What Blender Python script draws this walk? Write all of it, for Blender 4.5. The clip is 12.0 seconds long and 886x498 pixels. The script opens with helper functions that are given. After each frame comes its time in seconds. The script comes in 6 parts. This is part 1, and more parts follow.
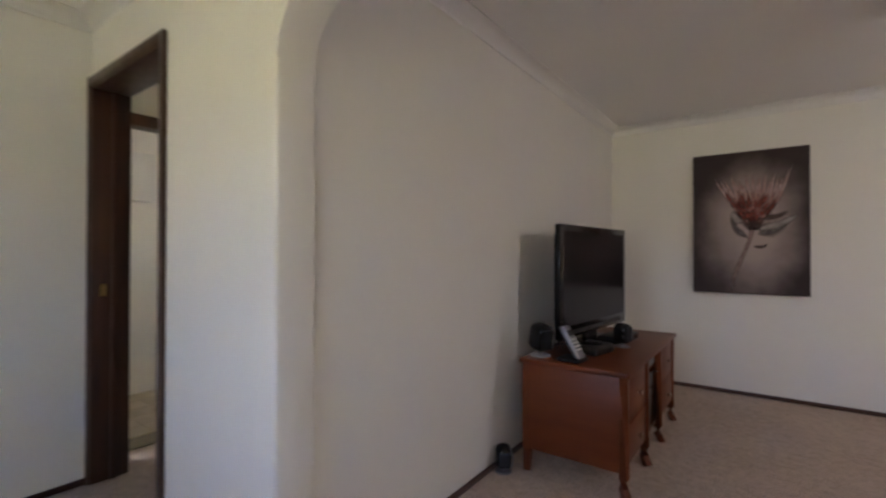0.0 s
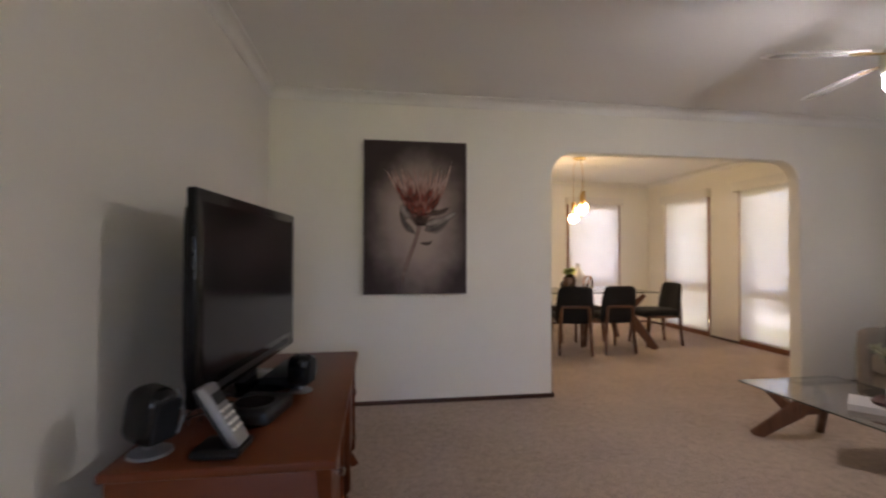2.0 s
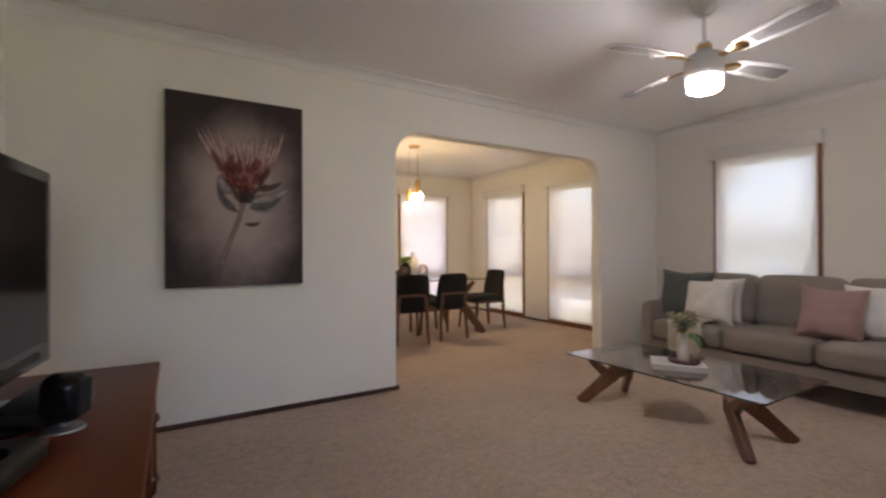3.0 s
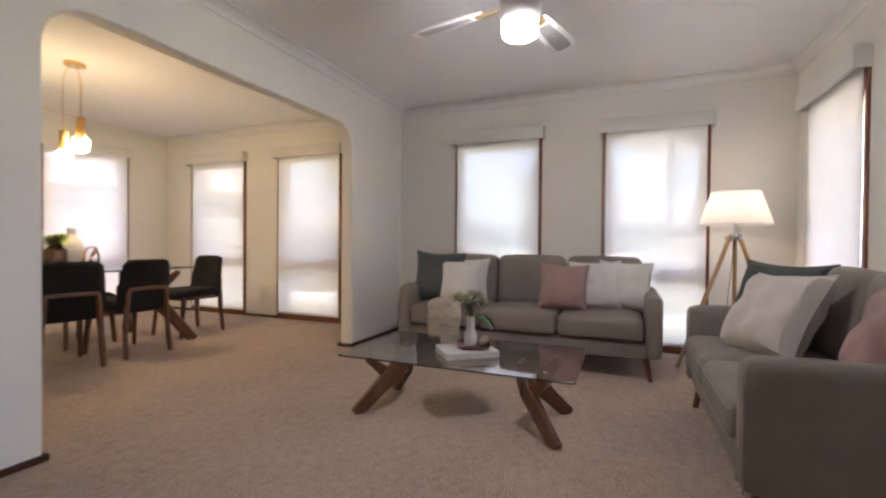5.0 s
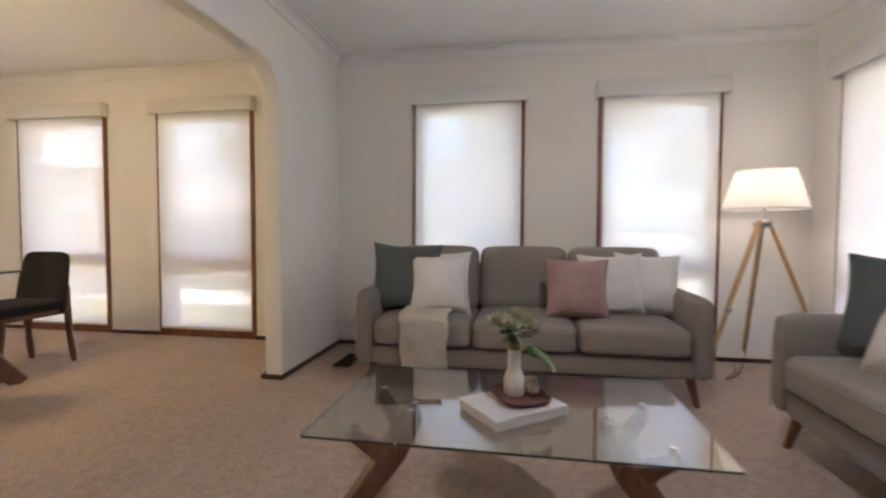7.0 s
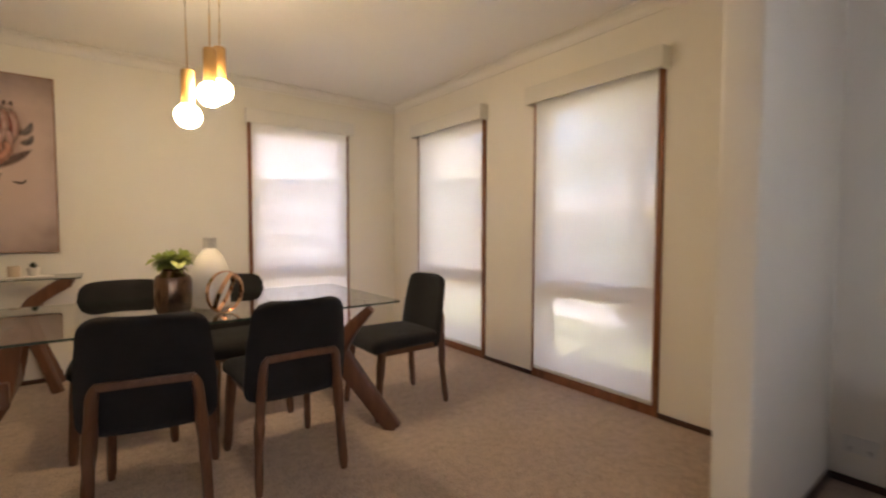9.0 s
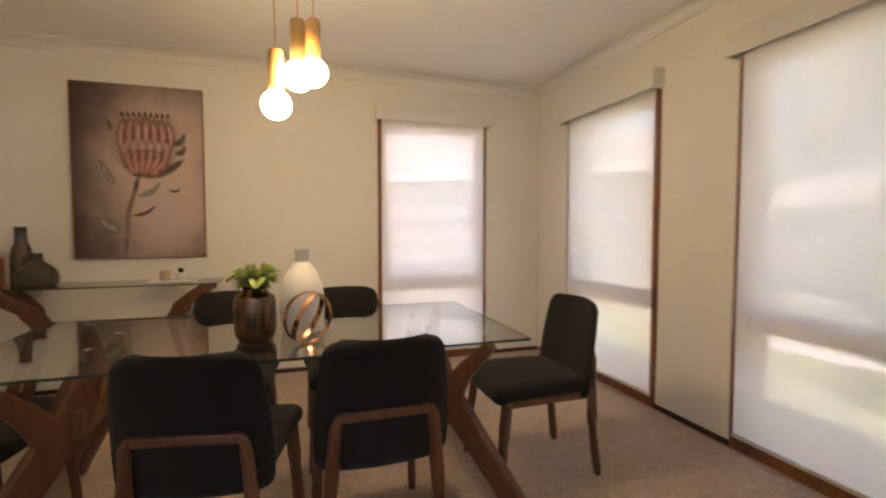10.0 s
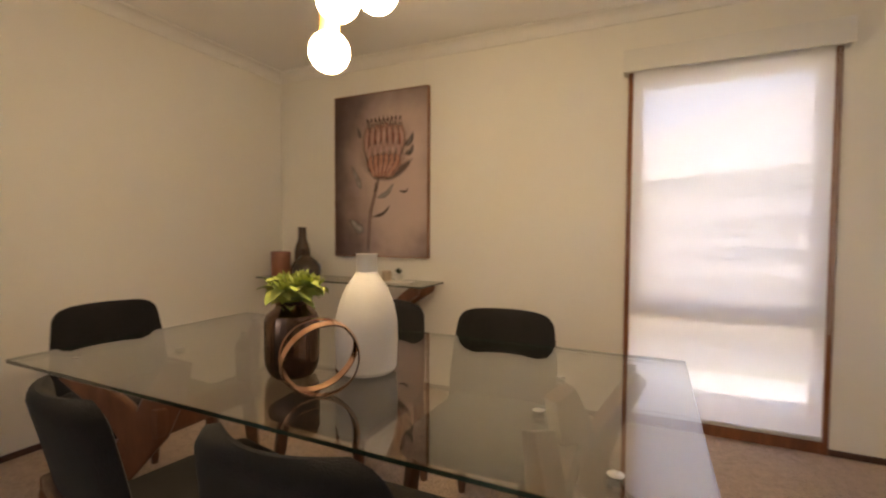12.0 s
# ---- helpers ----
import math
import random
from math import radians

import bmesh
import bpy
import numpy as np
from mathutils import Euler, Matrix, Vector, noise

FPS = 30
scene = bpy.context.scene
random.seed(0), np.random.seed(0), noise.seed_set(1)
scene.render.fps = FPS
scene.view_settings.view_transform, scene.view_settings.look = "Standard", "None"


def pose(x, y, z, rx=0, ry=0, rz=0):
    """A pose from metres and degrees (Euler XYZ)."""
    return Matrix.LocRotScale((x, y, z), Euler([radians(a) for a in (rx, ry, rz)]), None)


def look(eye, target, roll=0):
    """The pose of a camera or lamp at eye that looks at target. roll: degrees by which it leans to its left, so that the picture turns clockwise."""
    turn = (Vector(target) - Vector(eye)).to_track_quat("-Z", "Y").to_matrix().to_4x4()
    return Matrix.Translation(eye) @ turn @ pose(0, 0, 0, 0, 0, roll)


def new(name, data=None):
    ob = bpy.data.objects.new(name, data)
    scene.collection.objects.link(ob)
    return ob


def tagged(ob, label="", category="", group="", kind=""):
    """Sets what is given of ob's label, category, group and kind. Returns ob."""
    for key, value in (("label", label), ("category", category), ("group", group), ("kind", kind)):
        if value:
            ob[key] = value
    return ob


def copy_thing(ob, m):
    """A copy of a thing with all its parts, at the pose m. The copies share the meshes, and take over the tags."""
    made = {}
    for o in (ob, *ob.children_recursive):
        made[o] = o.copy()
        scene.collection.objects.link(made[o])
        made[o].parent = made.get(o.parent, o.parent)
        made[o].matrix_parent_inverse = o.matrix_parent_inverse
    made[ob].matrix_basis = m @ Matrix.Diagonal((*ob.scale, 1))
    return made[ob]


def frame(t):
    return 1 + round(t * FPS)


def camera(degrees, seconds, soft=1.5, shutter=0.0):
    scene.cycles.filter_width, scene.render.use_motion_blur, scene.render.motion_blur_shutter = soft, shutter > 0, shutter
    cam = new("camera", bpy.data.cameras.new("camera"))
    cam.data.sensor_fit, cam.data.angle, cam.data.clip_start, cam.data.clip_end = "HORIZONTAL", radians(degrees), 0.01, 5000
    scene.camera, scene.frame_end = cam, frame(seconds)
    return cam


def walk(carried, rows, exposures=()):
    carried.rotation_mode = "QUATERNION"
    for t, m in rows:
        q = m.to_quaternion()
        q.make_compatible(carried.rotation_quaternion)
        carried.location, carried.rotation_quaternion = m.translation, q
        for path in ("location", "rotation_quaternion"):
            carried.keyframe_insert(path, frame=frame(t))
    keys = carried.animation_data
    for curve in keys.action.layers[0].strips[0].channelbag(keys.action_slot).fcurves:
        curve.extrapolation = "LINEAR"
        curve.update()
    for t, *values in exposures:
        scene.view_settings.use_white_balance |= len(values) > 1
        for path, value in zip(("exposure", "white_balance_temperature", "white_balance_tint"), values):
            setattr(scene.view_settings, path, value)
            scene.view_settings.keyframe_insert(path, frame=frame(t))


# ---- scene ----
cam = camera(89.5, 12.0, soft=2.2, shutter=0.4)
EXPOSURES = [(0, 4.66, 6100, 21), (1.5, 4.64, 6150, 20), (3, 4.72, 6050, 19), (5, 4.92, 5850, 18), (6.7, 4.98, 5800, 17), (8.5, 4.74, 6000, 18), (10.5, 4.66, 6150, 18), (12, 4.63, 6250, 18)]
PATH = [
    (0, (0.102, -0.464, 1.2), (-1.073, 1.154, 1.216), 0.1),
    (0.5, (-0.047, -0.222, 1.191), (-0.92, 1.577, 1.208), 0.2),
    (1, (-0.166, 0.06, 1.209), (-0.703, 1.987, 1.227), 0.2),
    (1.5, (-0.297, 0.315, 1.19), (-0.428, 2.311, 1.222), 0.0),
    (2, (-0.329, 0.576, 1.159), (-0.036, 2.554, 1.188), 0.1),
    (2.5, (-0.368, 0.774, 1.104), (0.299, 2.659, 1.127), -0.2),
    (3, (-0.382, 0.927, 1.079), (0.649, 2.641, 1.086), -0.2),
    (3.5, (-0.346, 1.085, 1.041), (0.954, 2.605, 1.039), -0.1),
    (3.7, (-0.328, 1.171, 1.024), (1.077, 2.594, 1.016), -0.0),
    (5.3, (0.063, 1.893, 0.956), (1.957, 2.533, 0.923), 0.3),
    (5.5, (0.128, 1.965, 0.978), (2.043, 2.54, 0.937), 0.1),
    (6, (0.305, 2.139, 0.978), (2.27, 2.512, 0.929), 0.1),
    (6.5, (0.538, 2.342, 0.951), (2.517, 2.627, 0.889), 0.2),
    (6.7, (0.63, 2.443, 0.955), (2.61, 2.717, 0.879), 0.2),
    (8.5, (1.588, 3.316, 1.11), (3.107, 4.613, 1.011), 0.0),
    (9, (1.835, 3.588, 1.108), (3.048, 5.175, 1.015), 0.1),
    (9.5, (2.022, 3.838, 1.14), (2.969, 5.597, 1.046), 0.0),
    (10, (2.256, 4.1, 1.145), (2.868, 6.002, 1.053), 0.0),
    (10.5, (2.458, 4.334, 1.153), (2.72, 6.315, 1.063), -0.1),
    (11, (2.69, 4.586, 1.155), (2.57, 6.58, 1.067), -0.1),
    (11.5, (2.858, 4.816, 1.139), (2.395, 6.76, 1.061), 0.1),
    (12, (3.023, 4.978, 1.123), (2.18, 6.79, 1.047), 0.3),
]
walk(cam, [(t, look(eye, target, roll)) for t, eye, target, roll in PATH], exposures=EXPOSURES)

# ---------------------------------------------------------------- daylight
SUN_ELEVATION, SUN_AZIMUTH = radians(68), radians(226)   # azimuth clockwise from +y
world = bpy.data.worlds.new("sky")
world.use_nodes = True
scene.world = world
sky = world.node_tree.nodes.new("ShaderNodeTexSky")
sky.sky_type, sky.sun_disc = "NISHITA", False
sky.sun_elevation, sky.sun_rotation = SUN_ELEVATION, SUN_AZIMUTH
sky.air_density, sky.dust_density, sky.ozone_density = 0.9, 2.5, 0.8     # bright hazy sky
back = world.node_tree.nodes["Background"]
back.inputs["Strength"].default_value = 0.095
world.node_tree.links.new(sky.outputs[0], back.inputs["Color"])
sun = new("sun", bpy.data.lights.new("sun", "SUN"))
sun.data.energy, sun.data.angle, sun.data.color = 5.0, radians(0.53), (1.0, 0.94, 0.86)
sun_from = Vector((math.sin(SUN_AZIMUTH) * math.cos(SUN_ELEVATION), math.cos(SUN_AZIMUTH) * math.cos(SUN_ELEVATION), math.sin(SUN_ELEVATION)))
sun.matrix_world = look(sun_from * 30, (0, 0, 0))


# ---------------------------------------------------------------- materials
def material(name, colour, rough=0.6, second=None, scale=6.0, amount=1.0, bump=0.0, bump_scale=200.0, metal=0.0,
             coat=0.0, sheen=0.0, stretch=(1, 1, 1), detail=4.0, rough_vary=0.1, random_shift=0.0, spec=0.5):
    """A surface whose colour drifts between two tones at a broad and a fine scale, with a fine relief."""
    m = bpy.data.materials.new(name)
    m.use_nodes = True
    n, l = m.node_tree.nodes, m.node_tree.links
    p = n["Principled BSDF"]
    second = second or tuple(c * 0.86 for c in colour)
    co = n.new("ShaderNodeTexCoord")
    mp = n.new("ShaderNodeMapping")
    mp.inputs["Scale"].default_value = stretch
    l.new(co.outputs["Object"], mp.inputs["Vector"])
    big = n.new("ShaderNodeTexNoise")
    big.inputs["Scale"].default_value, big.inputs["Detail"].default_value = scale, detail
    fine = n.new("ShaderNodeTexNoise")
    fine.inputs["Scale"].default_value, fine.inputs["Detail"].default_value = scale * 14, 3.0
    for t in (big, fine):
        l.new(mp.outputs[0], t.inputs["Vector"])
    add = n.new("ShaderNodeMath")
    add.operation = "MULTIPLY_ADD"
    add.inputs[1].default_value = 0.35
    l.new(fine.outputs["Fac"], add.inputs[0])
    l.new(big.outputs["Fac"], add.inputs[2])
    ramp = n.new("ShaderNodeMapRange")
    ramp.inputs["From Min"].default_value, ramp.inputs["From Max"].default_value = 0.42, 0.95
    ramp.inputs["To Max"].default_value = amount
    l.new(add.outputs[0], ramp.inputs["Value"])
    mix = n.new("ShaderNodeMix")
    mix.data_type = "RGBA"
    mix.inputs["A"].default_value, mix.inputs["B"].default_value = (*colour, 1), (*second, 1)
    l.new(ramp.outputs[0], mix.inputs["Factor"])
    out = mix.outputs["Result"]
    if random_shift:
        info = n.new("ShaderNodeObjectInfo")
        hsv = n.new("ShaderNodeHueSaturation")
        vary = n.new("ShaderNodeMapRange")
        vary.inputs["To Min"].default_value, vary.inputs["To Max"].default_value = 1 - random_shift, 1 + random_shift
        l.new(info.outputs["Random"], vary.inputs["Value"])
        l.new(vary.outputs[0], hsv.inputs["Value"])
        l.new(out, hsv.inputs["Color"])
        out = hsv.outputs[0]
    l.new(out, p.inputs["Base Color"])
    rr = n.new("ShaderNodeMapRange")
    rr.inputs["To Min"].default_value, rr.inputs["To Max"].default_value = max(0.02, rough - rough_vary), min(1, rough + rough_vary)
    l.new(big.outputs["Fac"], rr.inputs["Value"])
    l.new(rr.outputs[0], p.inputs["Roughness"])
    p.inputs["Metallic"].default_value = metal
    p.inputs["Coat Weight"].default_value = coat
    p.inputs["Sheen Weight"].default_value = sheen
    p.inputs["Specular IOR Level"].default_value = spec
    if bump:
        grain = n.new("ShaderNodeTexNoise")
        grain.inputs["Scale"].default_value, grain.inputs["Detail"].default_value = bump_scale, 3.0
        l.new(mp.outputs[0], grain.inputs["Vector"])
        b = n.new("ShaderNodeBump")
        b.inputs["Strength"].default_value, b.inputs["Distance"].default_value = bump, 0.01
        l.new(grain.outputs["Fac"], b.inputs["Height"])
        l.new(b.outputs[0], p.inputs["Normal"])
    return m


def wood(name, dark, light, rough=0.38, grain=(14, 1.2, 14), coat=0.15):
    return material(name, light, rough, dark, scale=3.0, bump=0.12, bump_scale=60, coat=coat, stretch=grain, detail=6, random_shift=0.08)


def fabric(name, colour, second=None, bump=0.5, weave=420.0, scale=5.0):
    return material(name, colour, 0.95, second or tuple(c * 0.82 for c in colour), scale=scale, bump=bump, bump_scale=weave, sheen=0.08, spec=0.2)


def glowing(name, colour, strength):
    m = bpy.data.materials.new(name)
    m.use_nodes = True
    p = m.node_tree.nodes["Principled BSDF"]
    p.inputs["Base Color"].default_value = (0.9, 0.88, 0.85, 1)
    p.inputs["Emission Color"].default_value = (*colour, 1)
    p.inputs["Emission Strength"].default_value = strength
    return m


def glass(name, colour, rough=0.0, ior=1.5):
    m = bpy.data.materials.new(name)
    m.use_nodes = True
    p = m.node_tree.nodes["Principled BSDF"]
    p.inputs["Base Color"].default_value = (*colour, 1)
    p.inputs["Transmission Weight"].default_value = 1
    p.inputs["Roughness"].default_value, p.inputs["IOR"].default_value = rough, ior
    return m


def sheet_glass(name, tint):
    """Clear tempered glass: what lies behind it shows through its tint, and it mirrors more the flatter one looks."""
    m = bpy.data.materials.new(name)
    m.use_nodes = True
    n, l = m.node_tree.nodes, m.node_tree.links
    n.remove(n["Principled BSDF"])
    clear, mirror, mix = n.new("ShaderNodeBsdfTransparent"), n.new("ShaderNodeBsdfGlossy"), n.new("ShaderNodeMixShader")
    clear.inputs["Color"].default_value = (*tint, 1)
    mirror.inputs["Roughness"].default_value = 0.015
    slant = n.new("ShaderNodeLayerWeight")
    slant.inputs["Blend"].default_value = 0.5
    steep, gloss = n.new("ShaderNodeMath"), n.new("ShaderNodeMath")
    steep.operation, steep.inputs[1].default_value = "POWER", 2.7
    gloss.operation, gloss.inputs[1].default_value, gloss.inputs[2].default_value = "MULTIPLY_ADD", 0.92, 0.06
    l.new(slant.outputs["Facing"], steep.inputs[0])
    l.new(steep.outputs[0], gloss.inputs[0])
    l.new(gloss.outputs[0], mix.inputs[0])
    l.new(clear.outputs[0], mix.inputs[1])
    l.new(mirror.outputs[0], mix.inputs[2])
    l.new(mix.outputs[0], n["Material Output"].inputs["Surface"])
    return m


def screen_cloth(name, colour, see_through, pass_on):
    """Sheer roller-blind cloth: part of the light goes straight on between the threads, part is spread by them."""
    m = bpy.data.materials.new(name)
    m.use_nodes = True
    n, l = m.node_tree.nodes, m.node_tree.links
    n.remove(n["Principled BSDF"])
    clear, spread, shine = n.new("ShaderNodeBsdfTransparent"), n.new("ShaderNodeBsdfTranslucent"), n.new("ShaderNodeBsdfDiffuse")
    weave = n.new("ShaderNodeTexNoise")
    co = n.new("ShaderNodeTexCoord")
    mp = n.new("ShaderNodeMapping")
    mp.inputs["Scale"].default_value = (1, 60, 1)
    l.new(co.outputs["Object"], mp.inputs["Vector"])
    l.new(mp.outputs[0], weave.inputs["Vector"])
    weave.inputs["Scale"].default_value = 5
    tint = n.new("ShaderNodeMix")
    tint.data_type = "RGBA"
    tint.inputs["A"].default_value, tint.inputs["B"].default_value = (*colour, 1), (*[c * 0.93 for c in colour], 1)
    l.new(weave.outputs["Fac"], tint.inputs["Factor"])
    l.new(tint.outputs["Result"], spread.inputs["Color"])
    l.new(tint.outputs["Result"], shine.inputs["Color"])
    threads, all_ = n.new("ShaderNodeMixShader"), n.new("ShaderNodeMixShader")
    threads.inputs[0].default_value, all_.inputs[0].default_value = 1 - pass_on, 1 - see_through
    l.new(spread.outputs[0], threads.inputs[1])
    l.new(shine.outputs[0], threads.inputs[2])
    l.new(clear.outputs[0], all_.inputs[1])
    l.new(threads.outputs[0], all_.inputs[2])
    l.new(all_.outputs[0], n["Material Output"].inputs["Surface"])
    return m


PAINT = material("cream_wall_paint", (0.865, 0.838, 0.780), 0.7, (0.835, 0.805, 0.742), scale=0.9, bump=0.06, bump_scale=90)
CEILING = material("white_ceiling_paint", (0.90, 0.888, 0.87), 0.85, (0.875, 0.862, 0.845), scale=0.8, bump=0.05, bump_scale=120)
PLASTER = material("white_cornice_paint", (0.86, 0.84, 0.81), 0.7, scale=2, amount=0.5)


def carpet():
    """Cut pile: tufts a few millimetres wide in two tones, mottled where feet have pressed them."""
    m = bpy.data.materials.new("beige_cut_pile_carpet")
    m.use_nodes = True
    n, l = m.node_tree.nodes, m.node_tree.links
    p = n["Principled BSDF"]
    co = n.new("ShaderNodeTexCoord")
    tex = []
    for scale, detail in ((1.6, 4.0), (22.0, 5.0), (120.0, 4.0)):
        t = n.new("ShaderNodeTexNoise")
        t.inputs["Scale"].default_value, t.inputs["Detail"].default_value, t.inputs["Roughness"].default_value = scale, detail, 0.65
        l.new(co.outputs["Object"], t.inputs["Vector"])
        tex.append(t)
    total = None
    for t, share in zip(tex, (0.30, 0.50, 1.20)):
        a = n.new("ShaderNodeMath")
        a.operation = "MULTIPLY_ADD"
        a.inputs[1].default_value = share
        l.new(t.outputs["Fac"], a.inputs[0])
        if total:
            l.new(total.outputs[0], a.inputs[2])
        else:
            a.inputs[2].default_value = 0.0
        total = a
    ramp = n.new("ShaderNodeValToRGB")
    stops = ramp.color_ramp.elements
    stops[0].position, stops[0].color = 0.38, (0.295, 0.217, 0.168, 1)
    stops[1].position, stops[1].color = 0.62, (0.730, 0.580, 0.470, 1)
    mid = ramp.color_ramp.elements.new(0.50)
    mid.color = (0.550, 0.418, 0.325, 1)
    scaled = n.new("ShaderNodeMath")
    scaled.operation = "MULTIPLY"
    scaled.inputs[1].default_value = 1 / 2.0
    l.new(total.outputs[0], scaled.inputs[0])
    l.new(scaled.outputs[0], ramp.inputs["Fac"])
    l.new(ramp.outputs[0], p.inputs["Base Color"])
    p.inputs["Roughness"].default_value, p.inputs["Specular IOR Level"].default_value = 1.0, 0.1
    p.inputs["Sheen Weight"].default_value = 0.15
    b = n.new("ShaderNodeBump")
    b.inputs["Strength"].default_value, b.inputs["Distance"].default_value = 0.9, 0.012
    l.new(total.outputs[0], b.inputs["Height"])
    l.new(b.outputs[0], p.inputs["Normal"])
    return m


CARPET = carpet()
MERANTI = wood("red_brown_window_timber", (0.13, 0.045, 0.020), (0.30, 0.112, 0.046), grain=(9, 9, 0.8))
SKIRT = wood("dark_skirting_timber", (0.045, 0.018, 0.012), (0.085, 0.035, 0.022), grain=(2, 2, 14))
DOORWOOD = wood("dark_stained_door_timber", (0.035, 0.014, 0.008), (0.085, 0.034, 0.017), grain=(10, 10, 0.8))
PANE = glass("window_glass", (1, 1, 1), ior=1.45)
BLIND = screen_cloth("white_sheer_blind_cloth", (0.935, 0.93, 0.92), 0.030, 0.215)
PELMET = material("white_pelmet_paint", (0.80, 0.78, 0.74), 0.45, scale=2, amount=0.4)
BAR = material("blind_aluminium", (0.75, 0.74, 0.72), 0.4, metal=0.6, scale=3)


# ---------------------------------------------------------------- mesh helpers
def link_mesh(name, bm, mat, smooth=35):
    me = bpy.data.meshes.new(name)
    bmesh.ops.recalc_face_normals(bm, faces=bm.faces)
    bm.to_mesh(me)
    bm.free()
    if smooth:
        for poly in me.polygons:
            poly.use_smooth = True
        me.set_sharp_from_angle(angle=radians(smooth))
    if mat:
        me.materials.append(mat)
    return me


def part(name, bm, mat, parent, label="", m=None, smooth=35):
    """One mesh object under a thing or a part."""
    ob = new(name, link_mesh(name, bm, mat, smooth))
    ob.parent = parent
    if m is not None:
        ob.matrix_basis = m
    return tagged(ob, label)


def thing(name, label, category, m=None, group="", kind=""):
    ob = new(name)
    ob.empty_display_size = 0.1
    if m is not None:
        ob.matrix_basis = m
    return tagged(ob, label, category, group, kind)


def solid(name, bm, mat, label, category, group="", kind="", m=None):
    ob = new(name, link_mesh(name, bm, mat))
    if m is not None:
        ob.matrix_basis = m
    return tagged(ob, label, category, group, kind)


def box(x0, x1, y0, y1, z0, z1, bevel=0.0, seg=2, bm=None):
    bm = bm or bmesh.new()
    made = bmesh.ops.create_cube(bm, size=1)["verts"]
    for v in made:
        v.co = Vector(((x0 + x1) / 2 + v.co.x * (x1 - x0), (y0 + y1) / 2 + v.co.y * (y1 - y0), (z0 + z1) / 2 + v.co.z * (z1 - z0)))
    if bevel:
        edges = list({e for v in made for e in v.link_edges})
        bmesh.ops.bevel(bm, geom=edges, offset=bevel, segments=seg, profile=0.5, affect="EDGES")
    return bm


def soft_box(sx, sy, sz, r, n=8, crown=0.0, sag=0.0, bm=None, centre=(0, 0, 0)):
    """A stuffed block with edges rounded by r; crown swells its top."""
    bm = bm or bmesh.new()
    made = bmesh.ops.create_cube(bm, size=2)
    new_edges = list({e for v in made["verts"] for e in v.link_edges})
    bmesh.ops.subdivide_edges(bm, edges=new_edges, cuts=n, use_grid_fill=True)
    half = Vector((sx / 2, sy / 2, sz / 2))
    for v in bm.verts:
        if v.tag:
            continue
        v.tag = True
        q = Vector([math.copysign(abs(c) ** 0.75, c) for c in v.co])
        q = Vector((q.x * half.x, q.y * half.y, q.z * half.z))
        inner = Vector([max(-(h - r), min(h - r, c)) for c, h in zip(q, half)])
        d = q - inner
        p = inner + (d.normalized() * r if d.length > 1e-6 else d)
        fall = max(0, 1 - (p.x / half.x) ** 2) * max(0, 1 - (p.y / half.y) ** 2)
        p.z += crown * fall * (1 if p.z > 0 else -0.2)
        v.co = p + Vector(centre)
    return bm


def pillow_shape(w, h, t, n=14, seed=0):
    """A stuffed square cushion in the xz plane with pulled corners."""
    bm = bmesh.new()
    rows = {}
    for side in (1, -1):
        for i in range(n + 1):
            for j in range(n + 1):
                u, v = 2 * i / n - 1, 2 * j / n - 1
                if side == -1 and (i in (0, n) or j in (0, n)):
                    rows[side, i, j] = rows[1, i, j]
                    continue
                x = w / 2 * u * (1 - 0.12 * (1 - v * v) * u * u)
                z = h / 2 * v * (1 - 0.12 * (1 - u * u) * v * v)
                puff = ((1 - u ** 4) * (1 - v ** 4)) ** 0.55
                y = side * t / 2 * puff * (1 + 0.12 * noise.noise((u * 1.7 + seed, v * 1.7, side)))
                y += 0.02 * noise.noise((u * 2.5 + 3 * seed, v * 2.5, 1)) * puff
                rows[side, i, j] = bm.verts.new((x, y, z))
        for i in range(n):
            for j in range(n):
                bm.faces.new([rows[side, i, j], rows[side, i + 1, j], rows[side, i + 1, j + 1], rows[side, i, j + 1]])
    return bm


def lathe(profile, n=32, bm=None, centre=(0, 0, 0)):
    """A turned body from (radius, height) pairs."""
    bm = bm or bmesh.new()
    rings = []
    for r, z in profile:
        if r < 1e-5:
            rings.append([bm.verts.new((centre[0], centre[1], centre[2] + z))])
        else:
            rings.append([bm.verts.new((centre[0] + r * math.cos(2 * math.pi * k / n), centre[1] + r * math.sin(2 * math.pi * k / n), centre[2] + z)) for k in range(n)])
    for a, b in zip(rings, rings[1:]):
        for k in range(n):
            q = [a[k % len(a)], a[(k + 1) % len(a)], b[(k + 1) % len(b)], b[k % len(b)]]
            q = list(dict.fromkeys(q))
            if len(q) > 2:
                bm.faces.new(q)
    return bm


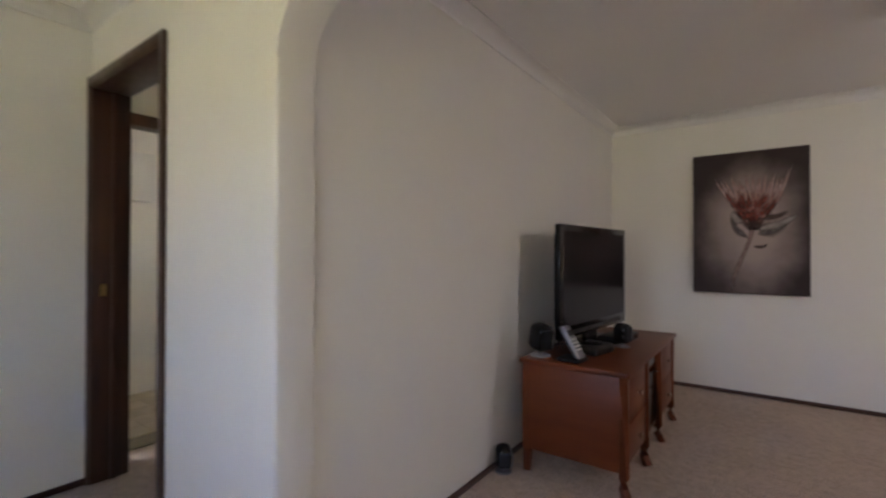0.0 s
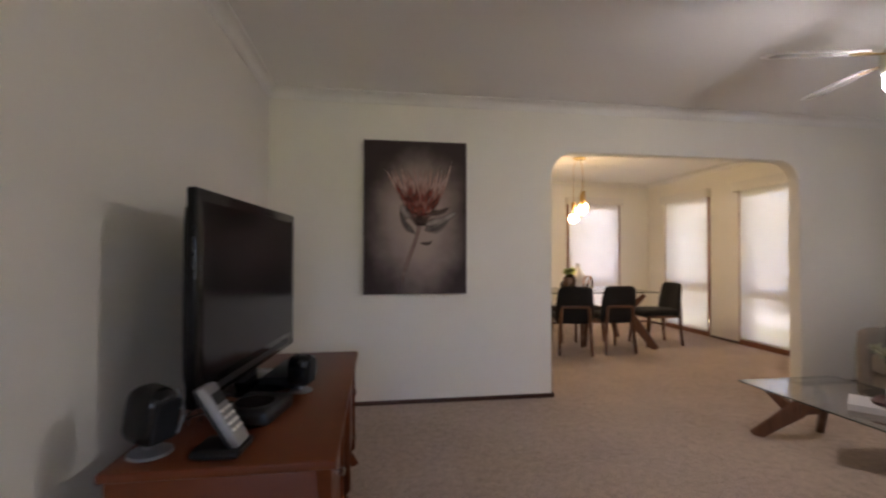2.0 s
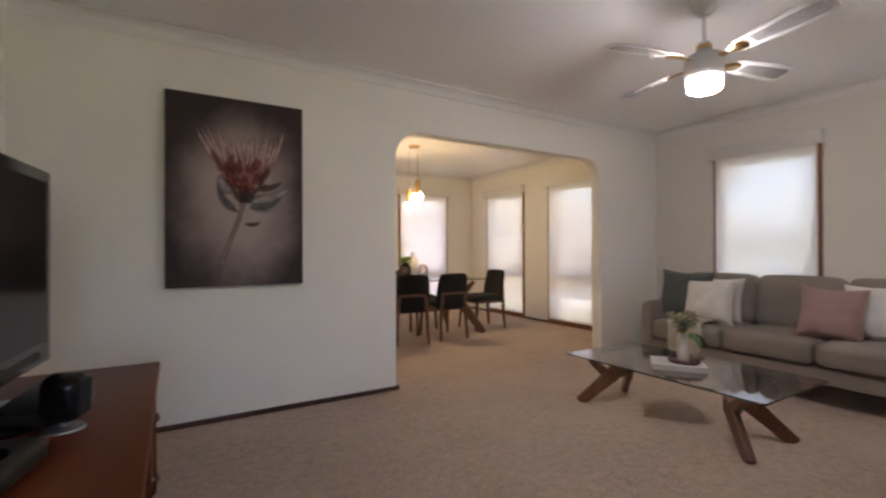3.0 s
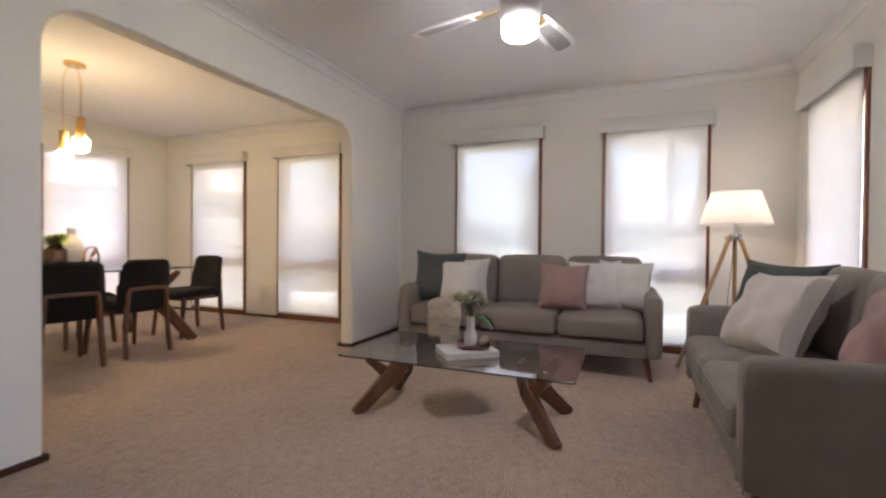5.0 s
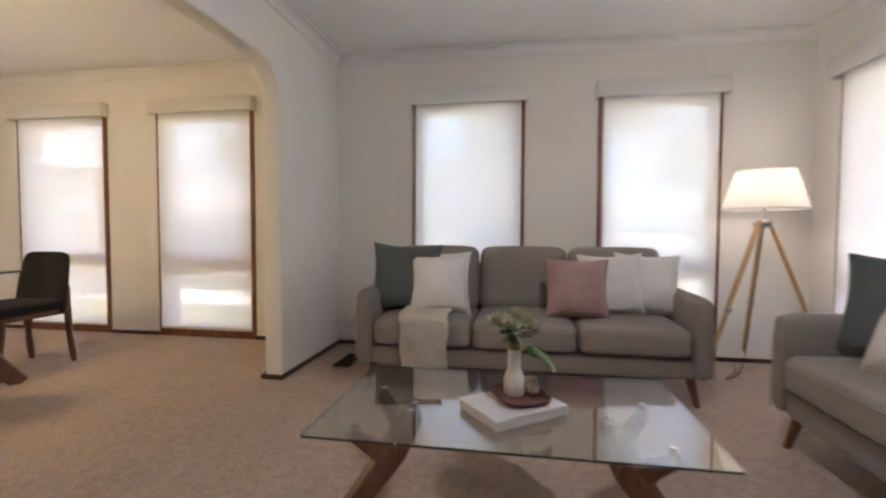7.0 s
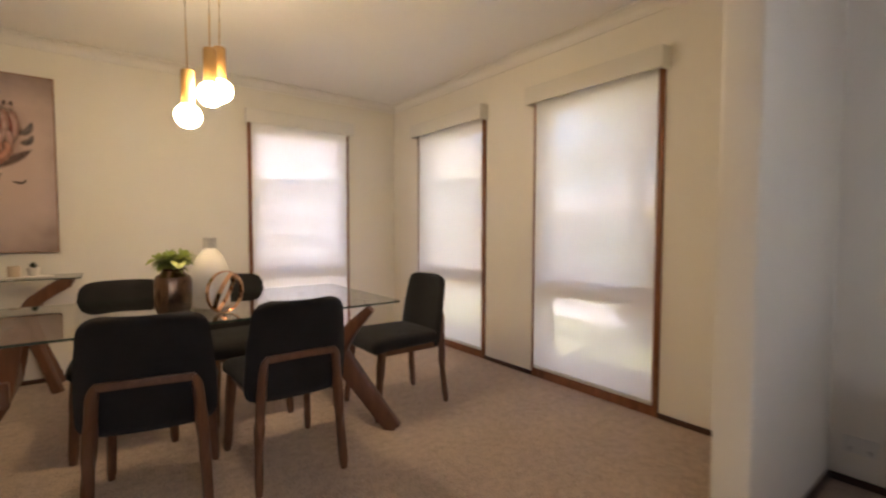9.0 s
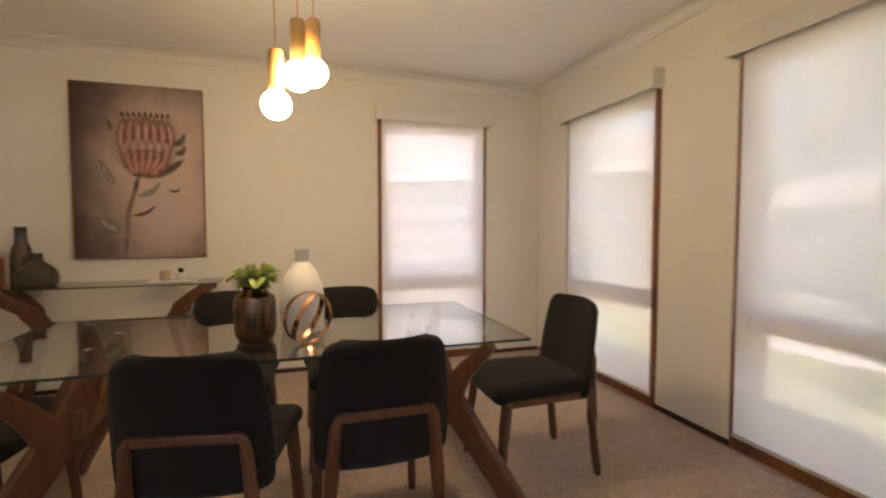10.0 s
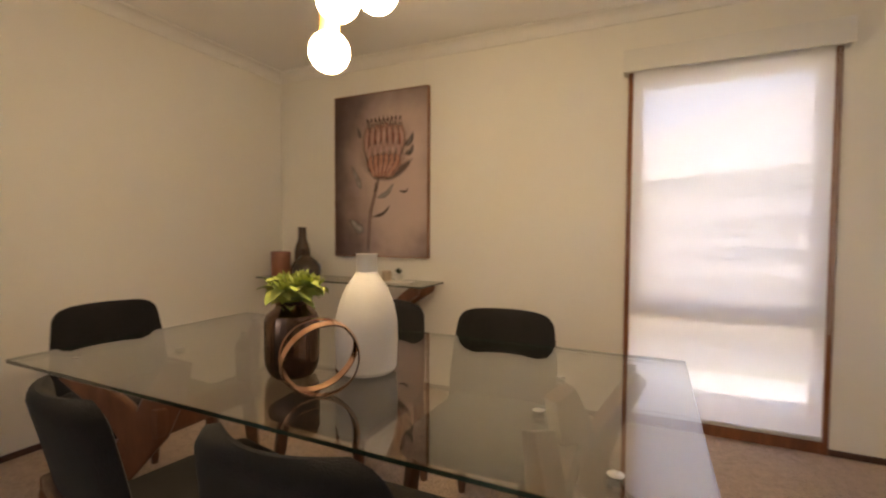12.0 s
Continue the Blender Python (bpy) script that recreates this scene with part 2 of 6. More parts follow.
def beam(points, sizes, bm=None, round_=0.3, up=(0, 0, 1), n=16):
    """A bar swept through points, with a (width, height) at each; round_ 1 is an ellipse, 0 nearly a box."""
    bm = bm or bmesh.new()
    pts = [Vector(p) for p in points]
    power = 2.0 / (2.0 + 6 * (1 - round_))
    rings = []
    for i, p in enumerate(pts):
        d = (pts[min(i + 1, len(pts) - 1)] - pts[max(i - 1, 0)]).normalized()
        side = d.cross(Vector(up))
        if side.length < 1e-4:
            side = d.cross(Vector((0, 1, 0)))
        side.normalize()
        top = side.cross(d)
        w, h = sizes[i] if isinstance(sizes, list) else sizes
        ring = []
        for k in range(n):
            a = 2 * math.pi * (k + 0.5) / n
            c, s = math.cos(a), math.sin(a)
            c, s = math.copysign(abs(c) ** power, c), math.copysign(abs(s) ** power, s)
            ring.append(bm.verts.new(p + side * c * w / 2 + top * s * h / 2))
        rings.append(ring)
    for a, b in zip(rings, rings[1:]):
        for k in range(n):
            bm.faces.new([a[k], a[(k + 1) % n], b[(k + 1) % n], b[k]])
    bm.faces.new(rings[0])
    bm.faces.new(rings[-1])
    return bm


def bend(points, n=6):
    """A smooth line through the points."""
    pts = [Vector(p) for p in points]
    out = []
    for i in range(len(pts) - 1):
        a, b, c, d = pts[max(i - 1, 0)], pts[i], pts[i + 1], pts[min(i + 2, len(pts) - 1)]
        for k in range(n):
            t = k / n
            out.append(0.5 * ((2 * b) + (c - a) * t + (2 * a - 5 * b + 4 * c - d) * t * t + (3 * b - a - 3 * c + d) * t ** 3))
    return out + [pts[-1]]


def plate(outline, z0, z1, bevel=0.0, bm=None):
    """A flat outline in xy, z0 to z1 thick."""
    bm = bm or bmesh.new()
    low = [bm.verts.new((x, y, z0)) for x, y in outline]
    f = bm.faces.new(low)
    up = bmesh.ops.extrude_face_region(bm, geom=[f])["geom"]
    for v in up:
        if isinstance(v, bmesh.types.BMVert):
            v.co.z = z1
    if bevel:
        flat = [e for e in bm.edges if abs(e.verts[0].co.z - e.verts[1].co.z) < 1e-6]
        bmesh.ops.bevel(bm, geom=flat, offset=bevel, segments=2, profile=0.5, affect="EDGES")
    return bm


# ---------------------------------------------------------------- the plan
EAST, NORTH, SOUTH, WEST = 4.40, 7.83, 0.49, -1.14      # inner faces
ARCH_S, ARCH_N = 4.095, 4.215                           # the wall between living and dining room
DINING_WEST = 0.20
HALL_WEST, HALL_SOUTH, HALL_NORTH, HALL_EAST = -2.765, -2.4, 0.345, 0.92
CEIL = 2.42
THICK = 0.22
# opening: from, to, floor height, head height
E_OPEN = [(1.10, 1.98, 0.0, 2.0), (2.535, 3.445, 0.0, 2.0), (4.865, 5.83, 0.0, 2.02), (6.35, 7.345, 0.0, 2.02)]
N_OPEN = [(2.885, 3.86, 0.0, 2.05)]
S_OPEN = [(1.93, 2.85, 0.0, 2.0), (3.24, 4.125, 0.0, 2.0)]


def wall_with_holes(name, axis, face, thick, a0, a1, holes, label, z1=2.6):
    """A wall from a0 to a1 along the other axis; thick is signed, away from the room."""
    bm = bmesh.new()

    def piece(p, q, lo, hi):
        if q - p < 1e-4 or hi - lo < 1e-4:
            return
        f0, f1 = sorted((face, face + thick))
        if axis == "x":
            box(f0, f1, p, q, lo, hi, bm=bm)
        else:
            box(p, q, f0, f1, lo, hi, bm=bm)

    at = a0
    for h0, h1, lo, hi in sorted(holes):
        piece(at, h0, -0.1, z1)
        piece(h0, h1, -0.1, lo - 0.004)
        piece(h0, h1, hi, z1)
        at = h1
    piece(at, a1, -0.1, z1)
    bmesh.ops.remove_doubles(bm, verts=bm.verts, dist=1e-4)
    return solid(name, bm, PAINT, label, "wall", kind="structure")


wall_with_holes("wall_east", "x", EAST, THICK, SOUTH - THICK, NORTH + THICK, E_OPEN, "cream painted plaster wall with tall narrow windows")
wall_with_holes("wall_dining_north", "y", NORTH, THICK, DINING_WEST - 0.12, EAST, N_OPEN, "cream painted plaster wall with one tall window")
wall_with_holes("wall_living_south", "y", SOUTH, -THICK, HALL_EAST, EAST, S_OPEN, "cream painted plaster wall behind the small sofa")
wall_with_holes("wall_tv", "x", WEST, -0.12, 0.50, ARCH_S, [], "cream painted plaster wall behind the television")
wall_with_holes("wall_dining_west", "x", DINING_WEST, -0.12, ARCH_N, NORTH, [], "cream painted plaster wall of the dining room")


def arch_wall():
    """The wall between the rooms with its wide opening, whose upper corners are rounded."""
    x0, x1, top, r = 1.10, 3.455, 2.02, 0.215
    outline = [(WEST - 0.12, -0.1), (x0, -0.1), (x0, top - r)]
    for k in range(1, 13):
        a = math.pi - k / 12 * math.pi / 2
        outline.append((x0 + r + r * math.cos(a), top - r + r * math.sin(a)))
    for k in range(0, 13):
        a = math.pi / 2 - k / 12 * math.pi / 2
        outline.append((x1 - r + r * math.cos(a), top - r + r * math.sin(a)))
    outline += [(x1, -0.1), (EAST, -0.1), (EAST, 2.6), (WEST - 0.12, 2.6)]
    bm = plate(outline, 0, ARCH_N - ARCH_S)
    rim = [e for e in bm.edges if abs(e.verts[0].co.z - e.verts[1].co.z) < 1e-6
           and all(x0 - 1e-4 <= v.co.x <= x1 + 1e-4 and v.co.y < top + 1e-4 for v in e.verts)]
    bmesh.ops.bevel(bm, geom=rim, offset=0.012, segments=3, profile=0.5, affect="EDGES")
    bm.transform(Matrix.Translation((0, ARCH_N, 0)) @ Matrix.Rotation(radians(90), 4, "X"))
    solid("wall_arch", bm, PAINT, "cream painted plaster wall with a wide round-cornered opening", "wall", kind="structure")


arch_wall()

# hall: door wall, nib beside the opening, far walls
DOOR_L, DOOR_R, DOOR_TOP = -2.73, -1.915, 2.05
wall_with_holes("wall_hall_north", "y", HALL_NORTH, 0.153, HALL_WEST - 0.12, -1.16, [(DOOR_L - 0.02, DOOR_R + 0.02, 0.0, DOOR_TOP + 0.02)], "pale painted hall wall with a doorway")
nib = box(-1.16, -1.122, HALL_NORTH, 0.498, -0.1, 2.6)
bmesh.ops.bevel(nib, geom=[e for e in nib.edges if all(v.co.x > -1.13 for v in e.verts) and abs(e.verts[0].co.z - e.verts[1].co.z) > 1], offset=0.014, segments=4, profile=0.5, affect="EDGES")
solid("wall_nib", nib, PAINT, "rounded end of the painted wall at the hall opening", "wall", kind="structure")
wall_with_holes("wall_hall_west", "x", HALL_WEST, -0.12, HALL_SOUTH - 0.12, HALL_NORTH, [], "pale painted hall wall")
wall_with_holes("wall_hall_south", "y", HALL_SOUTH, -0.2, HALL_WEST - 0.12, HALL_EAST + 0.2, [(-1.0, 0.05, 0.95, 1.95)], "pale painted hall wall with a window")
wall_with_holes("wall_hall_east", "x", HALL_EAST, 0.2, HALL_SOUTH, SOUTH - THICK - 0.002, [], "pale painted hall wall")


def hall_header():
    """The wall over the hall opening, which comes down in a round corner on to the nib."""
    x0, top, r = -1.121, 2.02, 0.215
    outline = [(x0, 2.6), (x0, top - r)]
    for k in range(1, 13):
        a = math.pi - k / 12 * math.pi / 2
        outline.append((x0 + r + r * math.cos(a), top - r + r * math.sin(a)))
    outline += [(HALL_EAST, top), (HALL_EAST, 2.6)]
    bm = plate(outline, 0, 0.145)
    bm.transform(Matrix.Translation((0, 0.49, 0)) @ Matrix.Rotation(radians(90), 4, "X"))
    solid("wall_hall_header", bm, PAINT, "painted wall over the hall opening with a round corner", "wall", kind="structure")


hall_header()

# the small rooms behind the doorway
LOBBY_W, WC_W = -2.96, -4.2
wall_with_holes("wall_lobby_west", "x", LOBBY_W, -0.1, 0.50, 2.2, [(0.545, 1.30, 0.0, 2.03)], "pale painted wall with an inner doorway")
wall_with_holes("wall_lobby_north", "y", 2.2, 0.1, WC_W, WEST - 0.12, [(-3.8, -3.4, 1.2, 2.0)], "pale painted lobby wall")
wall_with_holes("wall_washroom_west", "x", WC_W, -0.1, 0.2, 2.3, [], "grey-white painted washroom wall")
wall_with_holes("wall_washroom_south", "y", 0.40, -0.1, WC_W, LOBBY_W - 0.1, [], "grey-white painted washroom wall")

solid("floor", box(-4.4, EAST + 0.05, HALL_SOUTH - 0.2, NORTH + 0.05, -0.12, 0.0), CARPET, "beige cut-pile carpet over the whole floor", "floor", kind="structure")
slab = box(-4.4, EAST + THICK, SOUTH - THICK, NORTH + THICK, CEIL, CEIL + 0.12)
box(-4.2, HALL_EAST + 0.2, HALL_SOUTH - 0.3, SOUTH - THICK, CEIL, CEIL + 0.12, bm=slab)
solid("ceiling", slab, CEILING, "flat white painted plaster ceiling", "ceiling", kind="structure")
ROOF = material("grey_brown_roof_tiles", (0.20, 0.16, 0.14), 0.9, scale=3, bump=0.6, bump_scale=14)
slab = box(-4.8, EAST + 0.75, SOUTH - THICK - 2.3, NORTH + 0.75, CEIL + 0.125, CEIL + 0.26)
box(-4.8, HALL_EAST + 0.5, HALL_SOUTH - 1.2, SOUTH - THICK - 2.3, CEIL + 0.125, CEIL + 0.26, bm=slab)
solid("eaves", slab, ROOF, "boxed eaves and roof edge of the house", "roof", kind="structure")


def cornice(name, runs):
    """Cove moulding between wall and ceiling; each run is (start, end, inward normal)."""
    prof = [(0.0, -0.075), (0.008, -0.075), (0.012, -0.066)]
    for k in range(7):
        a = k / 6 * math.pi / 2
        prof.append((0.012 + 0.056 * (1 - math.cos(a)) + 0.0, -0.066 + 0.056 * math.sin(a)))
    prof += [(0.075, -0.008), (0.075, 0.0), (0.0, 0.0)]
    for (ax, ay), (bx, by), (nx, ny) in runs:
        bm = bmesh.new()
        d = Vector((bx - ax, by - ay)).normalized()
        ends = []
        for (px, py), s in (((ax, ay), 1), ((bx, by), -1)):
            ends.append([bm.verts.new((px + nx * o + d.x * s * o * 0.0, py + ny * o, CEIL - 0.001 + h)) for o, h in prof])
        k = len(prof)
        for i in range(k):
            bm.faces.new([ends[0][i], ends[0][(i + 1) % k], ends[1][(i + 1) % k], ends[1][i]])
        bm.faces.new(ends[0])
        bm.faces.new(ends[1])
        solid(name, bm, PLASTER, "white moulded plaster cornice", "cornice", kind="structure")


cornice("cornice_living", [((WEST, 0.5), (WEST, ARCH_S), (1, 0)), ((WEST, ARCH_S), (EAST, ARCH_S), (0, -1)), ((EAST, SOUTH), (EAST, ARCH_S), (-1, 0)), ((HALL_EAST, SOUTH), (EAST, SOUTH), (0, 1))])
cornice("cornice_dining", [((DINING_WEST, ARCH_N), (DINING_WEST, NORTH), (1, 0)), ((DINING_WEST, NORTH), (EAST, NORTH), (0, -1)), ((EAST, ARCH_N), (EAST, NORTH), (-1, 0)), ((DINING_WEST, ARCH_N), (EAST, ARCH_N), (0, 1))])
cornice("cornice_hall", [((HALL_WEST, HALL_SOUTH), (HALL_WEST, HALL_NORTH), (1, 0)), ((HALL_WEST, HALL_NORTH), (-1.122, HALL_NORTH), (0, -1))])


def skirting(name, runs):
    bm = bmesh.new()
    for x0, x1, y0, y1 in runs:
        box(x0, x1, y0, y1, 0.0, 0.032, 0.004, 2, bm)
    solid(name, bm, SKIRT, "thin dark-stained timber skirting strip", "skirting", kind="structure")


def gaps(a0, a1, holes):
    at = a0
    for h0, h1, *_ in sorted(holes):
        if h0 - 0.0 > at:
            yield at, h0
        at = h1
    if a1 > at:
        yield at, a1


S = 0.016
skirting("baseboard_living", [(WEST + 0.001, WEST + S, 0.5, ARCH_S - S), (WEST + 0.001, 1.10, ARCH_S - S, ARCH_S - 0.001), (3.44, EAST - S, ARCH_S - S, ARCH_S - 0.001),
                              (3.424, 3.439, ARCH_S - S, ARCH_N + S), (1.101, 1.116, ARCH_S - S, ARCH_N + S)]
         + [(EAST - S, EAST - 0.001, a, b) for a, b in gaps(SOUTH + S, ARCH_S - 0.001, E_OPEN[:2])] + [(a, b, SOUTH + 0.001, SOUTH + S) for a, b in gaps(HALL_EAST, EAST - S, S_OPEN)])
skirting("baseboard_dining", [(DINING_WEST + 0.001, DINING_WEST + S, ARCH_N + S, NORTH - S), (3.44, EAST - S, ARCH_N + 0.001, ARCH_N + S), (DINING_WEST + 0.001, 1.10, ARCH_N + 0.001, ARCH_N + S)]
         + [(EAST - S, EAST - 0.001, a, b) for a, b in gaps(ARCH_N + 0.001, NORTH - S, E_OPEN[2:])] + [(a, b, NORTH - S, NORTH - 0.001) for a, b in gaps(DINING_WEST + 0.001, EAST - S, N_OPEN)])
skirting("baseboard_hall", [(HALL_WEST + 0.001, HALL_WEST + S, HALL_SOUTH, HALL_NORTH - S), (DOOR_R + 0.09, -1.11, HALL_NORTH - S, HALL_NORTH - 0.001)])


# ---------------------------------------------------------------- windows and blinds
def to_wall(wall):
    """From (along the wall, outwards, up) to the world."""
    if wall == "east":
        return Matrix(((0, 1, 0, EAST), (1, 0, 0, 0), (0, 0, 1, 0), (0, 0, 0, 1)))
    if wall == "north":
        return Matrix(((1, 0, 0, 0), (0, 1, 0, NORTH), (0, 0, 1, 0), (0, 0, 0, 1)))
    return Matrix(((1, 0, 0, 0), (0, -1, 0, SOUTH), (0, 0, 1, 0), (0, 0, 0, 1)))


def window(name, wall, a0, a1, z1, label):
    w = to_wall(wall)

    def put(n, x0, x1, y0, y1, z0, zz, mat, parent, bev=0.004, lab=""):
        bm = box(x0, x1, y0, y1, z0, zz, bev)
        bm.transform(w)
        return part(n, bm, mat, parent, lab)

    t = thing(name, label, "window", kind="structure")
    f = 0.042
    put("jamb", a0 + 0.001, a0 + f, -0.014, THICK - 0.02, 0.0, z1 - 0.001, MERANTI, t)
    put("jamb", a1 - f, a1 - 0.001, -0.014, THICK - 0.02, 0.0, z1 - 0.001, MERANTI, t)
    put("head", a0 + f, a1 - f, -0.010, THICK - 0.02, z1 - f, z1 - 0.001, MERANTI, t)
    put("window_sill", a0 + f, a1 - f, -0.012, THICK + 0.03, 0.0, 0.068, MERANTI, t)
    put("transom", a0 + f, a1 - f, 0.06, 0.105, 0.62, 0.70, MERANTI, t)
    s0, s1, lo, hi, sw = a0 + f, a1 - f, 0.70, z1 - f, 0.040
    sash = thing("sash", "", "")
    sash.parent = t
    for n, x0, x1, q0, q1 in (("stile", s0, s0 + sw, lo, hi), ("stile", s1 - sw, s1, lo, hi), ("rail", s0 + sw, s1 - sw, lo, lo + sw), ("rail", s0 + sw, s1 - sw, hi - sw, hi)):
        put(n, x0, x1, 0.06, 0.10, q0, q1, MERANTI, sash)
    for z0, zz, d in ((0.068, 0.615, 0.0), (lo + sw, hi - sw, sw)):
        p = put("pane", s0 + d, s1 - d, 0.078, 0.083, z0, zz, PANE, t, 0)
        p.visible_shadow = False
    mid = (a0 + a1) / 2
    bm = lathe([(0, 0), (0.035, 0), (0.03, 0.012), (0.012, 0.02), (0.009, 0.05), (0, 0.052)], 16, centre=(mid, 0.045, 0.701))
    bm.transform(w)
    part("winder", bm, BAR, t, "metal window winder")
    return t


def blind(wall, a0, a1, z1, label):
    w = to_wall(wall)
    t = thing("roller_blind", label, "roller blind", group="sheer roller blinds")

    def put(n, bm, mat, lab=""):
        bm.transform(w)
        return part(n, bm, mat, t, lab)

    # pelmet: front board, top and two ends
    p0, p1, zl, zh = a0 - 0.022, a1 + 0.022, z1 - 0.018, z1 + 0.105
    bm = box(p0, p1, -0.092, -0.076, zl, zh, 0.003)
    box(p0, p1, -0.076, -0.002, zh - 0.014, zh, 0.002, 2, bm)
    box(p0, p0 + 0.016, -0.076, -0.002, zl, zh - 0.014, 0.002, 2, bm)
    box(p1 - 0.016, p1, -0.076, -0.002, zl, zh - 0.014, 0.002, 2, bm)
    put("pelmet", bm, PELMET, "white box pelmet")
    tube = beam([(p0 + 0.02, -0.038, zl + 0.055), (p1 - 0.02, -0.038, zl + 0.055)], (0.045, 0.045), round_=1)
    put("roller", tube, BLIND)
    c0, c1, d, bottom = a0 + 0.028, a1 - 0.032, -0.024, 0.088
    bm = bmesh.new()
    nx, nz = 10, 24
    grid = [[bm.verts.new((c0 + (c1 - c0) * i / nx, d + 0.002 * math.sin(3.1 * i / nx * 2 + a0) * (1 - j / nz), bottom + (z1 - 0.0 + 0.03 - bottom) * j / nz)) for i in range(nx + 1)] for j in range(nz + 1)]
    for j in range(nz):
        for i in range(nx):
            bm.faces.new([grid[j][i], grid[j][i + 1], grid[j + 1][i + 1], grid[j + 1][i]])
    put("blind_cloth", bm, BLIND, "sheer white cloth, drawn right down")
    put("bottom_bar", box(c0, c1, d - 0.007, d + 0.007, bottom - 0.018, bottom + 0.004, 0.003), BAR, "slim bottom rail")
    chain = beam([(a1 - 0.020, -0.034, z1), (a1 - 0.020, -0.034, 0.62)], (0.004, 0.004), round_=1, n=6)
    put("chain", chain, PELMET)
    return t


for i, (wall, (a0, a1, lo, hi)) in enumerate([("east", o) for o in E_OPEN] + [("north", o) for o in N_OPEN] + [("south", o) for o in S_OPEN]):
    window("window_%d" % (i + 1), wall, a0, a1, hi, "tall narrow red-brown timber window reaching the floor")
    blind(wall, a0, a1, hi, "sheer white roller blind, drawn down over a tall window")


# ---------------------------------------------------------------- more materials
WALNUT = wood("walnut_furniture_timber", (0.090, 0.035, 0.017), (0.185, 0.076, 0.038), rough=0.36, grain=(10, 10, 1.5))
CHERRY = material("red_cherry_cabinet_timber", (0.165, 0.040, 0.011), 0.42, (0.115, 0.026, 0.008), scale=1.6, coat=0.0, spec=0.3, stretch=(1, 1, 8), detail=6, rough_vary=0.04)
OAK = wood("pale_oak_lamp_timber", (0.42, 0.25, 0.11), (0.60, 0.39, 0.19), rough=0.42, grain=(12, 12, 1.2))
SOFA = fabric("warm_grey_sofa_cloth", (0.315, 0.275, 0.240), (0.262, 0.227, 0.196))
TEAL = fabric("grey_green_velvet", (0.120, 0.134, 0.128), (0.085, 0.098, 0.093), weave=200)
WHITE_CLOTH = fabric("off_white_linen", (0.80, 0.77, 0.73), (0.73, 0.695, 0.65), weave=300)
BEIGE_CLOTH = fabric("pale_oatmeal_linen", (0.66, 0.61, 0.555), (0.59, 0.535, 0.48), weave=260)
PINK_CLOTH = fabric("dusty_pink_velvet", (0.43, 0.285, 0.265), (0.35, 0.225, 0.205), weave=260)
KNIT = fabric("cream_knit_wool", (0.84, 0.78, 0.68), (0.76, 0.69, 0.58), bump=0.3, weave=110)
TABLE_GLASS = sheet_glass("clear_table_glass", (0.86, 0.865, 0.835))
GLASS_EDGE = material("green_glass_edge", (0.035, 0.060, 0.052), 0.12, scale=6)
CHROME = material("polished_chrome", (0.70, 0.70, 0.70), 0.25, metal=1.0, scale=5, amount=0.3, rough_vary=0.04)
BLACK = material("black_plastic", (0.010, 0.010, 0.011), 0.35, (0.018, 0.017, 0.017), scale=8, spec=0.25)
GLOSS_BLACK = material("gloss_black_plastic", (0.006, 0.006, 0.007), 0.16, (0.010, 0.009, 0.009), scale=3, rough_vary=0.04, spec=0.3)
SCREEN = material("dark_tv_screen", (0.010, 0.006, 0.007), 0.16, (0.013, 0.008, 0.009), scale=2, rough_vary=0.03, spec=0.22)
SILVER = material("silver_plastic", (0.26, 0.26, 0.265), 0.4, metal=0.35, scale=6)
GREY_MESH = material("grey_speaker_cloth", (0.02, 0.02, 0.022), 0.9, scale=20, bump=0.5, bump_scale=400)
WHITE_PLASTIC = material("white_plastic", (0.78, 0.77, 0.74), 0.35, scale=4, amount=0.4)
WHITE_CERAMIC = material("matt_white_ceramic", (0.78, 0.75, 0.71), 0.6, (0.71, 0.68, 0.64), scale=8, bump=0.1, bump_scale=60)
BRASS = material("polished_brass", (0.72, 0.50, 0.20), 0.2, metal=1.0, scale=6)
LEAF = material("green_leaf", (0.12, 0.18, 0.07), 0.5, (0.075, 0.125, 0.045), scale=30)
GREY_LEAF = material("grey_green_leaf", (0.22, 0.25, 0.16), 0.6, (0.15, 0.18, 0.11), scale=30)
LIME_LEAF = material("lime_green_petal", (0.46, 0.50, 0.12), 0.5, (0.26, 0.35, 0.075), scale=20)
YELLOW = material("yellow_flower", (0.55, 0.40, 0.04), 0.6, scale=30)
PAPER = material("white_book_paper", (0.72, 0.70, 0.68), 0.6, scale=10, amount=0.5)
TRAY = material("dusky_red_tray_lacquer", (0.16, 0.065, 0.06), 0.35, scale=6)
CREAM_WAX = material("cream_stone", (0.55, 0.46, 0.37), 0.6, scale=12)


